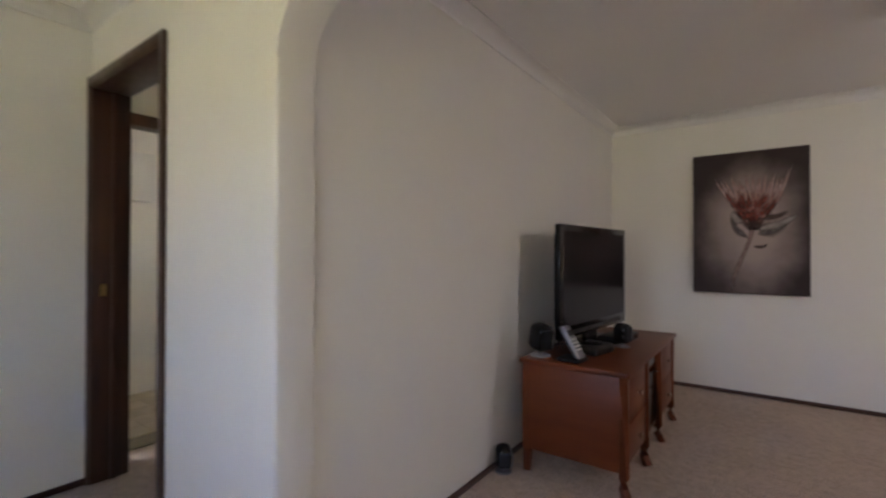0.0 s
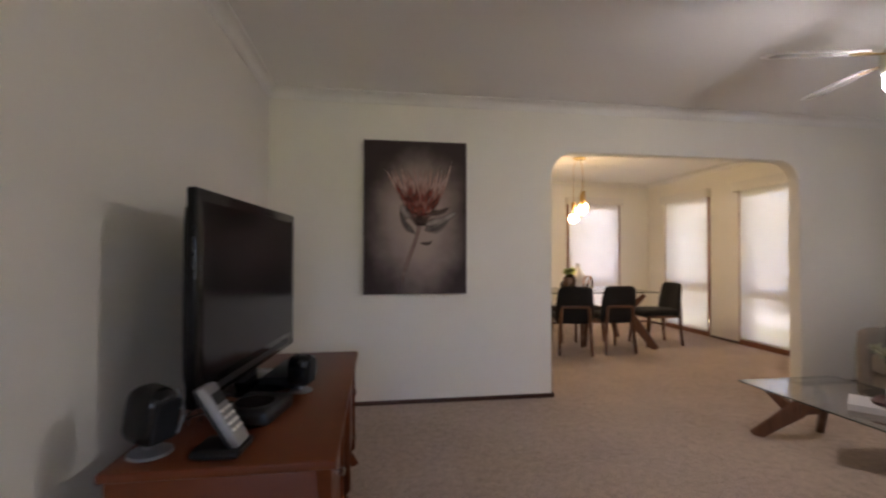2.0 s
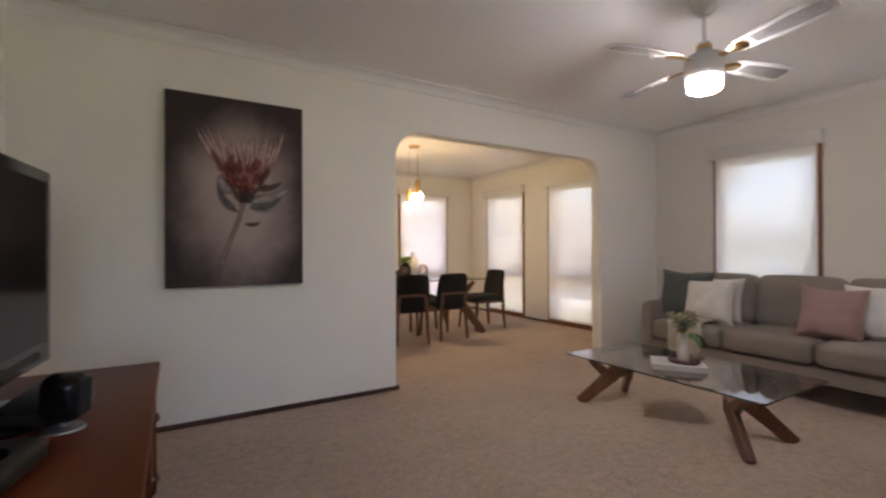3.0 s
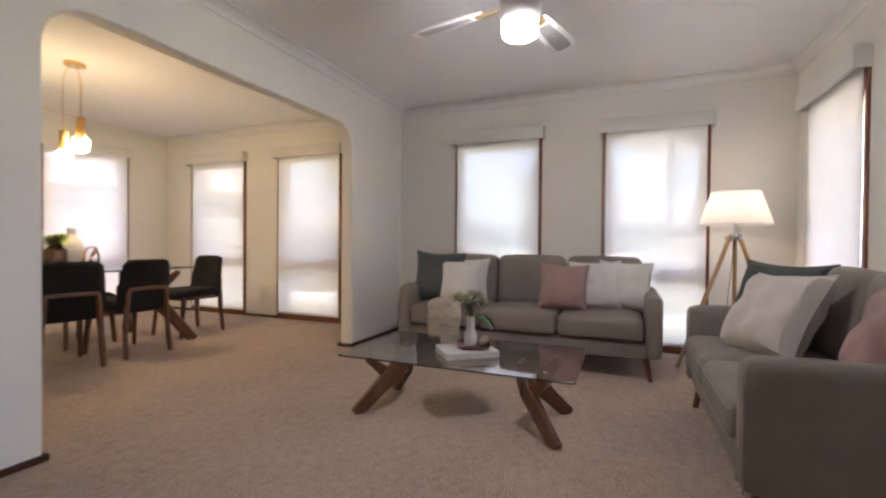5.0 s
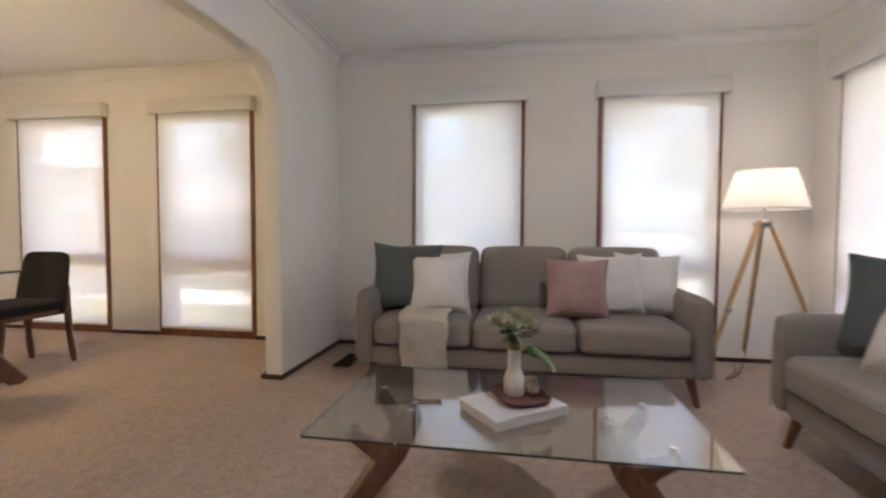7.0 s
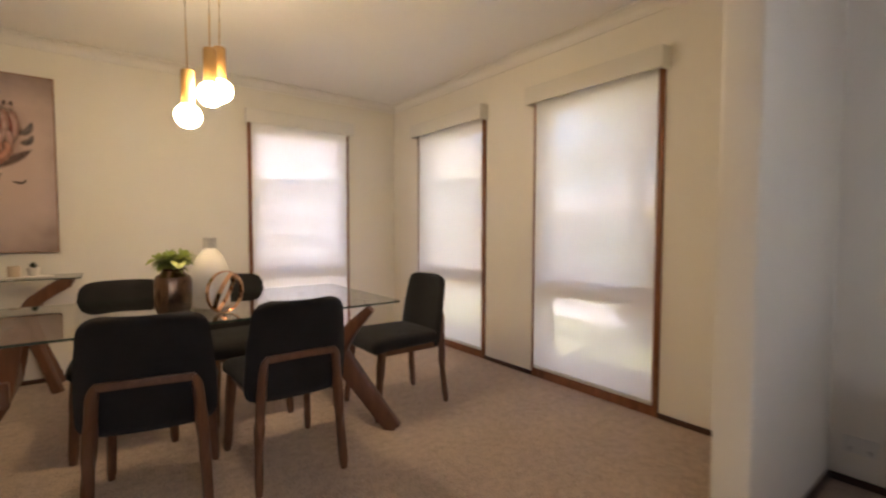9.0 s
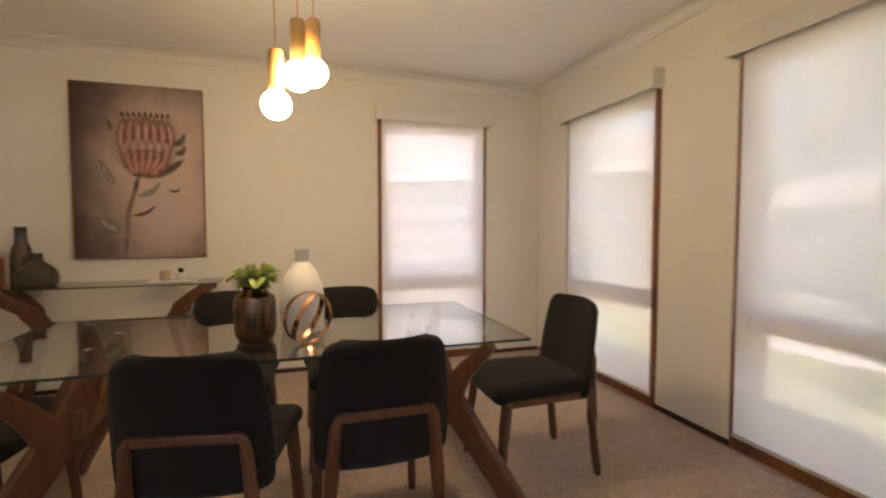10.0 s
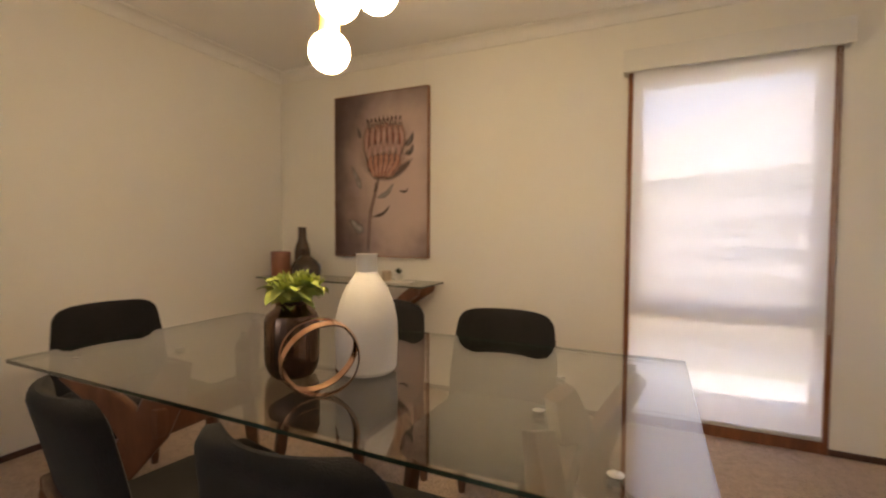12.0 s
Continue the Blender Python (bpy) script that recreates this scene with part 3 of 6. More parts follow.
# ---------------------------------------------------------------- living room: sofas
def sofa(name, length, seats, m, label):
    """Low sofa; its front is -y, its length runs along x, its base point is the middle of the floor under it."""
    t = thing(name, label, "sofa", m)
    depth, arm, arm_h = 0.86, 0.115, 0.607
    f, b = -depth / 2, depth / 2
    half = length / 2
    for s in (-1, 1):
        bm = soft_box(arm, depth - 0.02, arm_h - 0.155, 0.05, 8, 0.004, centre=(s * (half - arm / 2), 0, (arm_h + 0.155) / 2))
        a = part("armrest", bm, SOFA, t)
        for yy in (f + 0.018,):
            loop = [(s * (half - arm / 2) + 0.047 * math.cos(q) * 1.0, yy, 0.38 + 0.19 * math.sin(q)) for q in np.linspace(0, math.pi, 12)]
            part("piping", beam([(s * (half - arm / 2) + 0.047, yy, 0.17)] + loop + [(s * (half - arm / 2) - 0.047, yy, 0.17)], (0.006, 0.006), round_=1, n=6, up=(0, 1, 0)), SOFA, a)
    part("base", soft_box(length - 2 * arm + 0.02, depth - 0.05, 0.12, 0.02, 6, centre=(0, 0.005, 0.215)), SOFA, t)
    part("back_frame", soft_box(length - 2 * arm + 0.01, 0.16, 0.56, 0.05, 8, centre=(0, b - 0.09, 0.46)), SOFA, t)
    w = (length - 2 * arm) / seats
    for i in range(seats):
        x = -length / 2 + arm + w * (i + 0.5)
        bm = soft_box(w - 0.008, 0.64, 0.165, 0.05, 10, 0.018, centre=(0, 0, 0))
        bm.transform(Matrix.Translation((x, f + 0.315, 0.360)))
        c = part("seat_cushion", bm, SOFA, t)
        for dz in (0.042, -0.05):
            z = 0.355 + dz
            x0, x1, y0 = x - w / 2 + 0.03, x + w / 2 - 0.03, f - 0.004
            part("piping", beam(bend([(x0, y0 + 0.006, z), (x0 + 0.03, y0, z), (x1 - 0.03, y0, z), (x1, y0 + 0.006, z)], 4), (0.006, 0.006), round_=1, n=6), SOFA, c)
        bm = soft_box(w - 0.01, 0.17, 0.44, 0.06, 10, 0.012, centre=(0, 0, 0))
        bm.transform(Matrix.Translation((x, b - 0.225, 0.635)) @ Matrix.Rotation(radians(-9), 4, "X"))
        part("back_cushion", bm, SOFA, t)
    for sx in (-1, 1):
        for sy in (-1, 1):
            x, y = sx * (half - 0.11), sy * (depth / 2 - 0.09)
            part("leg", beam([(x, y, 0.165), (x + sx * 0.035, y + sy * 0.03, 0.0)], [(0.05, 0.05), (0.03, 0.03)], round_=1), WALNUT, t, "tapered walnut leg")
    return t


def cushion(label, size, mat, x, y, z, lean, turn, spin=0.0, thick=0.18, seed=0, height=None):
    """x, y, z: the middle of its lower edge; lean: degrees back from upright; turn about the vertical."""
    h = height or size
    bm = pillow_shape(size, h, thick, seed=seed)
    bm.transform(Matrix.Translation((0, 0, h / 2 * 0.93)))
    m = Matrix.Translation((x, y, z)) @ Matrix.Rotation(radians(turn), 4, "Z") @ Matrix.Rotation(radians(-lean), 4, "X") @ Matrix.Rotation(radians(spin), 4, "Y")
    t = thing("cushion", label, "cushion", m, group="sofa cushions")
    part("cover", bm, mat, t)
    n = 14
    rim = []
    for k in range(4 * n):
        side, q = divmod(k, n)
        u = -1 + 2 * q / n
        u, v = ((u, -1), (1, u), (-u, 1), (-1, -u))[side]
        rim.append((size / 2 * u * (1 - 0.12 * (1 - v * v) * u * u), 0, h / 2 * v * (1 - 0.12 * (1 - u * u) * v * v) + h / 2 * 0.93))
    part("seam", beam(rim + rim[:1], (0.006, 0.006), round_=1, n=6, up=(0, 1, 0)), mat, t)
    return t


# three-seat sofa in front of the east windows; its front faces -x
S1X, S1Y = 3.775, 2.545
sofa("sofa", 2.05, 3, pose(S1X, S1Y, 0, 0, 0, -90), "three-seat warm grey fabric sofa with rounded arms and walnut legs")
S2X, S2Y = 2.34, 1.005
sofa("sofa", 1.44, 2, pose(S2X, S2Y, 0, 0, 0, 180), "two-seat warm grey fabric sofa with rounded arms beside the windows")
SEAT = 0.45
cushion("grey-green velvet scatter cushion at the sofa end", 0.465, TEAL, 3.60, 3.315, SEAT, 14, -84, 2, seed=1)
cushion("off-white linen scatter cushion leaning on a green one", 0.405, WHITE_CLOTH, 3.575, 3.075, SEAT, 19, -82, -1, seed=2)
cushion("off-white linen cushion propped behind the others", 0.40, WHITE_CLOTH, 3.80, 3.10, SEAT, 10, -90, 0, seed=8, thick=0.11)
cushion("dusty pink velvet scatter cushion on the sofa", 0.385, PINK_CLOTH, 3.545, 2.225, SEAT, 17, -85, 2, seed=3)
cushion("off-white linen scatter cushion behind a pink one", 0.405, WHITE_CLOTH, 3.70, 1.985, SEAT, 14, -88, -2, seed=4)
cushion("off-white linen scatter cushion against the sofa arm", 0.405, WHITE_CLOTH, 3.745, 1.775, SEAT, 13, -90, 2, seed=5)
cushion("grey-green velvet scatter cushion with piped corners", 0.47, TEAL, 2.80, 1.075, SEAT, 20, 220, 1, seed=6)
cushion("pale oatmeal linen scatter cushion on the small sofa", 0.475, BEIGE_CLOTH, 2.485, 1.205, SEAT, 29, 201.5, -3, thick=0.20, seed=7, height=0.45)
cushion("dusty pink velvet scatter cushion on the small sofa", 0.42, PINK_CLOTH, 1.96, 1.00, SEAT, 22, 170, 2, seed=9)


def throw_blanket():
    """A knitted throw over the seat and its front edge, with raised knitted ribs."""
    line = [(0.40, 0.470), (0.30, 0.474), (0.20, 0.478), (0.12, 0.474), (0.04, 0.462), (-0.004, 0.435), (-0.016, 0.38), (-0.018, 0.32), (-0.020, 0.25), (-0.022, 0.165)]
    bm = bmesh.new()
    n, wid = 60, 0.315
    pts = bend([(d, 0, z) for d, z in line], 6)
    rows = []
    for k, p in enumerate(pts):
        row = []
        for i in range(n + 1):
            u = i / n
            knit = 0.0035 * abs(math.sin(u * 22 + 0.5 * math.sin(k * 0.55))) + 0.002 * math.sin(k * 1.7 + 5 * u)
            fold = 0.010 * math.sin(u * 7 + 1.0) * min(1, k / 30)
            lift = knit + abs(fold)
            narrow = 1 - 0.13 * k / len(pts)
            y = 3.14 + wid * narrow * (u - 0.5) - 0.02 * k / len(pts) + 0.006 * math.sin(k * 0.31)
            over = p.x > 0.02
            row.append(bm.verts.new((3.345 + p.x - (0 if over else lift), y, p.z + 0.006 + (lift if over else 0))))
        rows.append(row)
    for a, b in zip(rows, rows[1:]):
        for i in range(n):
            bm.faces.new([a[i], a[i + 1], b[i + 1], b[i]])
    bmesh.ops.solidify(bm, geom=bm.faces[:], thickness=0.010)
    t = thing("throw_blanket", "cream cable-knit wool throw draped over the sofa seat", "blanket")
    part("cloth", bm, KNIT, t)
    for k in range(28):
        y = 3.12 + wid * 0.87 * ((k + 0.5) / 28 - 0.5)
        part("fringe", beam([(3.318, y, 0.172), (3.318, y + 0.004 * math.sin(k * 3), 0.146)], (0.005, 0.005), round_=1, n=5), KNIT, t)


throw_blanket()


# ---------------------------------------------------------------- glass tables on cross legs
def bracket(t, foot, knee, top_in, tip, w, cap, glass_z, glass_t):
    """Half of a table's end frame: a straight splayed leg up to the glass and a tapering arm that branches from it."""
    foot, knee, top_in, tip = Vector(foot), Vector(knee), Vector(top_in), Vector(tip)
    leg = [foot, foot.lerp(knee, 0.5), knee, knee.lerp(top_in, 0.5), top_in]
    part("leg", beam(leg, [(w * 0.5, w * 0.86), (w * 0.52, w * 1.0), (w * 0.55, w * 1.25), (w * 0.55, w * 1.2), (w * 0.55, w * 0.8)], round_=0.2), WALNUT, t)
    arm = bend([knee.lerp(foot, 0.08), knee.lerp(tip, 0.45) - Vector((0, 0, 0.012)), tip], 5)
    k = len(arm) - 1
    part("support_arm", beam(arm, [(w * (0.56 - 0.06 * i / k), w * (1.05 - 0.62 * i / k)) for i in range(k + 1)], round_=0.2), WALNUT, t)
    for p in (top_in, tip.lerp(knee, 0.12)):
        part("metal_cap", lathe([(0, -0.007), (cap, -0.007), (cap, 0.0), (0, 0.0)], 20, centre=(p.x, p.y, glass_z)), CHROME, t, "chrome glass fixing")
        part("metal_cap", lathe([(0, glass_t + 0.0001), (cap, glass_t + 0.0001), (cap, glass_t + 0.002), (cap * 0.8, glass_t + 0.003), (0, glass_t + 0.003)], 20, centre=(p.x, p.y, glass_z)), CHROME, t, "chrome glass fixing")


def glass_top(name, x0, x1, y0, y1, z, t, thick=0.010):
    r = 0.012
    outline = []
    for cx, cy, a0 in ((x1 - r, y1 - r, 0), (x0 + r, y1 - r, 90), (x0 + r, y0 + r, 180), (x1 - r, y0 + r, 270)):
        outline += [(cx + r * math.cos(radians(a0 + k * 22.5)), cy + r * math.sin(radians(a0 + k * 22.5))) for k in range(5)]
    ob = part(name, plate(outline, z, z + thick), TABLE_GLASS, t, "clear tempered glass top with a green edge", smooth=0)
    ob.visible_shadow = False
    bm = bmesh.new()
    low = [bm.verts.new((x, y, z + 0.0015)) for x, y in outline]
    top = [bm.verts.new((x, y, z + thick - 0.0015)) for x, y in outline]
    for k in range(len(outline)):
        j = (k + 1) % len(outline)
        bm.faces.new([low[k], low[j], top[j], top[k]])
    for v in bm.verts:
        v.co.x += 0.0006 * (1 if v.co.x > (x0 + x1) / 2 else -1)
        v.co.y += 0.0006 * (1 if v.co.y > (y0 + y1) / 2 else -1)
    part("glass_edge", bm, GLASS_EDGE, ob, "dark green polished edge")
    return ob


ct = thing("coffee_table", "glass-topped coffee table on crossed walnut legs", "coffee table")
CTZ = 0.322
glass_top("tabletop", 2.06, 2.80, 1.975, 3.258, CTZ, ct)

for out, cy, reach in ((1, 2.965, 0.20), (-1, 2.275, 0.215)):
    for s in (-1, 1):
        bracket(ct, (2.345 + s * 0.243, cy + out * reach, 0.0), (2.345 + s * 0.095, cy + out * 0.045, 0.205), (2.345 + s * 0.035, cy - out * 0.005, CTZ - 0.026),
                (2.345 + s * 0.182, cy + out * 0.165, CTZ - 0.022), 0.082, 0.013, CTZ, 0.010)
    part("cross_rail", beam([(2.24, cy + out * 0.035, 0.215), (2.45, cy + out * 0.035, 0.215)], (0.045, 0.07), round_=0.2), WALNUT, ct)

# on the coffee table
TT = CTZ + 0.0105


def square_tray():
    """A shallow tray: a rounded square that flares up to its rim."""
    bm = bmesh.new()
    rings = []
    for half, z in ((0.088, 0.0), (0.104, 0.012), (0.110, 0.021), (0.106, 0.021), (0.099, 0.011), (0.086, 0.006)):
        ring = []
        for k in range(40):
            a = 2 * math.pi * (k + 0.5) / 40
            c, q = math.cos(a), math.sin(a)
            ring.append(bm.verts.new((half * math.copysign(abs(c) ** 0.45, c), half * 0.86 * math.copysign(abs(q) ** 0.45, q), z)))
        rings.append(ring)
    for a, b in zip(rings, rings[1:]):
        for k in range(40):
            bm.faces.new([a[k], a[(k + 1) % 40], b[(k + 1) % 40], b[k]])
    bm.faces.new(rings[0])
    bm.faces.new(rings[-1])
    return bm


book = thing("book", "large pale hardcover book lying on the glass table", "book", pose(2.365, 2.60, TT, 0, 0, 38) @ Matrix.Diagonal((0.9, 0.9, 1, 1)))
part("page_block", box(-0.125, 0.13, -0.165, 0.165, 0.003, 0.031, 0.001), PAPER, book, "white page block")
bm = box(-0.13, 0.137, -0.17, 0.17, 0.0, 0.003, 0.001)
box(-0.13, 0.137, -0.17, 0.17, 0.031, 0.034, 0.001, 2, bm)
box(-0.13, -0.126, -0.17, 0.17, 0.003, 0.031, 0.0, 2, bm)
part("cover", bm, material("pale_grey_book_cover", (0.60, 0.58, 0.58), 0.4, scale=8), book, "pale grey cover")
tray = solid("tray", square_tray(), TRAY, "square dusky red lacquer tray with a raised rim on a book", "tray", m=pose(2.405, 2.575, TT + 0.0345, 0, 0, 24))
TY = TT + 0.040
vase = thing("vase", "small white ceramic bottle vase holding foliage", "vase", pose(2.42, 2.595, TY))
part("body", lathe([(0, 0), (0.032, 0), (0.037, 0.012), (0.037, 0.065), (0.030, 0.085), (0.024, 0.098), (0.024, 0.165), (0.027, 0.17), (0.021, 0.17), (0.019, 0.10), (0, 0.095)], 32), WHITE_CERAMIC, vase)


def leaf_blade(length, width, curl=0.3, n=6):
    bm = bmesh.new()
    rows = []
    for i in range(n + 1):
        u = i / n
        w = width * math.sin(math.pi * min(1, u * 0.96 + 0.04)) ** 0.8
        z = curl * length * u * u
        rows.append([bm.verts.new((u * length, s * w / 2, -z + 0.15 * w * abs(s))) for s in (-1, 0, 1)])
    for a, b in zip(rows, rows[1:]):
        bm.faces.new([a[0], a[1], b[1], b[0]])
        bm.faces.new([a[1], a[2], b[2], b[1]])
    return bm


def sprig(name, label, m, stems, leaf, leaf_mat, flower_mat, spread, height, blooms, seed, category="plant", group="", bloom_scale=1.0):
    """A bunch of stems with their own leaves and closed blooms."""
    rnd = random.Random(seed)
    t = thing(name, label, category, m, group=group)
    blade = link_mesh("leaf", leaf_blade(*leaf), leaf_mat)
    bloom_bm = bmesh.new()
    for k in range(16):
        a = k * 2.4
        up = k / 16
        one = leaf_blade(0.55 + 0.45 * up, 0.28, -0.25)
        one.transform(Matrix.Rotation(a, 4, "Z") @ Matrix.Rotation(radians(-10 - 70 * (1 - up) * 0.6 - 20), 4, "Y"))
        me = bpy.data.meshes.new("petal")
        one.to_mesh(me)
        one.free()
        bloom_bm.from_mesh(me)
        bpy.data.meshes.remove(me)
    bloom = link_mesh("bloom", bloom_bm, flower_mat)
    for k in range(stems):
        a = k * 2.4 + rnd.uniform(-0.3, 0.3)
        r = spread * (0.25 + 0.75 * rnd.random())
        top = Vector((r * math.cos(a), r * math.sin(a), height * rnd.uniform(0.65, 1.0)))
        stem = bend([(0, 0, -0.03), (top.x * 0.3, top.y * 0.3, top.z * 0.5), top], 4)
        part("stem", beam(stem, (0.004, 0.004), round_=1, n=6), GREY_LEAF, t)
        for q in range(3, len(stem)):
            for s in (0, 1):
                o = new("leaf", blade)
                o.parent = t
                sc = rnd.uniform(0.7, 1.15)
                o.matrix_basis = Matrix.Translation(stem[q]) @ Matrix.Rotation(a + s * math.pi + rnd.uniform(-0.8, 0.8), 4, "Z") @ Matrix.Rotation(radians(rnd.uniform(-40, 5)), 4, "Y") @ Matrix.Scale(sc, 4)
        if k < blooms:
            o = new("bloom", bloom)
            o.parent = t
            o.matrix_basis = Matrix.Translation(top) @ Matrix.Rotation(radians(20), 4, Vector((-math.sin(a), math.cos(a), 0))) @ Matrix.Scale(rnd.uniform(0.9, 1.1) * leaf[0] * 0.85 * bloom_scale, 4)
    return t


sprig("flower_stems", "grey-green and cream flower stems in the white vase", pose(2.42, 2.595, TY + 0.165), 7, (0.055, 0.02, 0.25), GREY_LEAF, material("cream_bud", (0.60, 0.55, 0.40), 0.7, (0.36, 0.36, 0.20), scale=30), 0.070, 0.11, 7, 5, bloom_scale=1.3)
droop = thing("fern_leaf", "drooping green fern leaf in the white vase", "plant", pose(2.42, 2.57, TY + 0.168))
blade = link_mesh("leaflet", leaf_blade(0.062, 0.024, 0.1), LEAF)
stem = bend([(0, 0, -0.01), (0.0, -0.03, 0.015), (-0.01, -0.065, 0.0), (-0.02, -0.09, -0.03)], 4)
part("stem", beam(stem, (0.004, 0.004), round_=1, n=6), LEAF, droop)
for q in range(3, len(stem)):
    for s in (-1, 1):
        o = new("leaflet", blade)
        o.parent = droop
        o.matrix_basis = Matrix.Translation(stem[q]) @ Matrix.Rotation(radians(-90 + s * 62), 4, "Z") @ Matrix.Rotation(radians(25), 4, "Y")
tuft = thing("yellow_flower", "small bright yellow flower in the neck of the white vase", "flower", pose(2.405, 2.595, TY + 0.172))
petal = link_mesh("petal", leaf_blade(0.034, 0.014, 0.3), YELLOW)
for k in range(16):
    o = new("petal", petal)
    o.parent = tuft
    o.matrix_basis = Matrix.Rotation(k * 2.4, 4, "Z") @ Matrix.Rotation(radians(-70 + 4 * k), 4, "Y")
solid("pebble", soft_box(0.05, 0.045, 0.04, 0.019, 6), CREAM_WAX, "smooth cream stone ball on the tray", "ornament", "stones on the tray", m=pose(2.44, 2.525, TY + 0.020))
solid("pebble", soft_box(0.045, 0.045, 0.05, 0.02, 6), CREAM_WAX, "smooth cream stone ball on the tray", "ornament", "stones on the tray", m=pose(2.49, 2.53, TY + 0.0255))

# ---------------------------------------------------------------- tripod lamp
LX, LY = 4.03, 0.985
lamp = thing("floor_lamp", "pale oak tripod floor lamp with a lit white drum shade", "floor lamp", pose(LX, LY, 0))
SHADE = screen_cloth("cream_lampshade_cloth", (0.86, 0.83, 0.77), 0.0, 0.55)
sh = bmesh.new()
n = 40
r0, r1, z0, z1 = 0.245, 0.165, 1.125, 1.375
ring = [[sh.verts.new((r * math.cos(2 * math.pi * k / n), r * math.sin(2 * math.pi * k / n), z)) for k in range(n)] for r, z in ((r0, z0), (r1, z1))]
for k in range(n):
    sh.faces.new([ring[0][k], ring[0][(k + 1) % n], ring[1][(k + 1) % n], ring[1][k]])
shade = part("shade", sh, SHADE, lamp, "lit white tapered cloth shade")
for r, z in ((r0, z0), (r1, z1)):
    part("rim", beam([(r * math.cos(2 * math.pi * k / n), r * math.sin(2 * math.pi * k / n), z) for k in range(n + 1)], (0.006, 0.009), round_=1, n=6), WHITE_CLOTH, shade)
part("bulb", lathe([(0, 0), (0.014, 0), (0.016, 0.02), (0.032, 0.05), (0.036, 0.075), (0.028, 0.10), (0, 0.112)], 20, centre=(0, 0, 1.17)), glowing("warm_lamp_bulb", (1.0, 0.82, 0.60), 1.6), lamp, "lit warm bulb")
part("stem", beam([(0, 0, 1.03), (0, 0, 1.17)], (0.014, 0.014), round_=1, n=12), CHROME, lamp, "chrome stem")
part("hub", lathe([(0, 1.0), (0.035, 1.0), (0.04, 1.01), (0.04, 1.04), (0.03, 1.052), (0, 1.055)], 24), CHROME, lamp, "chrome tripod hub")
for ang in (108, 228, 348):
    c, s = math.cos(radians(ang)), math.sin(radians(ang))
    leg = part("leg", beam([(0.03 * c, 0.03 * s, 1.045), (0.42 * c, 0.42 * s, 0.0)], [(0.030, 0.026), (0.026, 0.022)], round_=0.3), OAK, lamp, "pale oak leg")
    part("clamp", soft_box(0.045, 0.045, 0.03, 0.01, 4, centre=(0.245 * c, 0.245 * s, 0.465)), CHROME, leg, "chrome leg clamp")
    part("clamp", lathe([(0, -0.015), (0.013, -0.015), (0.013, 0.015), (0, 0.015)], 14, centre=(0.05 * c + 0.02 * s, 0.05 * s - 0.02 * c, 1.02)), CHROME, leg, "chrome wing nut")
part("power_cord", beam(bend([(0.0, 0, 1.03), (0.03, 0.04, 0.5), (0.05, 0.08, 0.05), (-0.1, 0.25, 0.006), (0.1, 0.1, 0.006), (0.34, 0.02, 0.02)], 6), (0.005, 0.005), round_=1, n=6), GREY_MESH, lamp, "thin cord")

# ---------------------------------------------------------------- ceiling fan
FX, FY = 2.02, 2.235
fan = thing("ceiling_fan", "white four-blade ceiling fan with rattan panels and a lit lamp", "ceiling fan", pose(FX, FY, 0))
part("canopy", lathe([(0, CEIL - 0.001), (0.065, CEIL - 0.001), (0.065, CEIL - 0.03), (0.05, CEIL - 0.075), (0.024, CEIL - 0.11), (0, CEIL - 0.112)], 32), WHITE_PLASTIC, fan)
part("rod", beam([(0, 0, CEIL - 0.10), (0, 0, 2.14)], (0.018, 0.018), round_=1, n=12), WHITE_PLASTIC, fan)
part("motor_housing", lathe([(0, 2.17), (0.028, 2.17), (0.034, 2.13), (0.045, 2.12), (0.085, 2.10), (0.096, 2.075), (0.096, 2.03), (0.088, 1.990), (0.083, 1.984), (0, 1.984)], 40), WHITE_PLASTIC, fan)
part("trim_ring", lathe([(0.030, 2.135), (0.038, 2.135), (0.038, 2.155), (0.030, 2.155)], 32), BRASS, fan, "brass trim ring")
part("lamp_glass", lathe([(0, 1.913), (0.064, 1.913), (0.077, 1.920), (0.081, 1.935), (0.081, 1.975), (0.077, 1.983), (0, 1.9835)], 40), glowing("cool_white_lamp_glass", (1.0, 0.95, 0.88), 4.4), fan, "lit opal glass drum")
RATTAN = material("grey_rattan_panel", (0.34, 0.32, 0.30), 0.7, (0.22, 0.205, 0.19), scale=60, bump=0.6, bump_scale=300)
for k in range(4):
    rot = Matrix.Rotation(radians(-13 + 90 * k), 4, "Z") @ Matrix.Translation((0, 0, 2.075)) @ Matrix.Rotation(radians(-13), 4, "X")
    half = [(0.19, 0.045), (0.24, 0.055), (0.44, 0.068), (0.555, 0.072), (0.605, 0.042), (0.612, 0.0)]
    outline = half + [(x, -y) for x, y in reversed(half[:-1])]
    bm = plate(outline, -0.003, 0.003, 0.001)
    bm.transform(rot)
    blade_ = part("blade", bm, WHITE_PLASTIC, fan)
    inset = [(0.27, 0.030), (0.44, 0.042), (0.56, 0.043), (0.58, 0.03)]
    bm = plate(inset + [(x, -y) for x, y in reversed(inset)], -0.0045, -0.0031)
    bm.transform(rot)
    part("rattan_panel", bm, RATTAN, blade_, "grey woven rattan panel")
    bm = plate([(0.07, 0.018), (0.14, 0.014), (0.18, 0.035), (0.23, 0.030), (0.245, 0.0), (0.23, -0.030), (0.18, -0.035), (0.14, -0.014), (0.07, -0.018)], -0.010, -0.0048, 0.001)
    bm.transform(rot)
    part("bracket", bm, BRASS, blade_, "brass blade bracket")

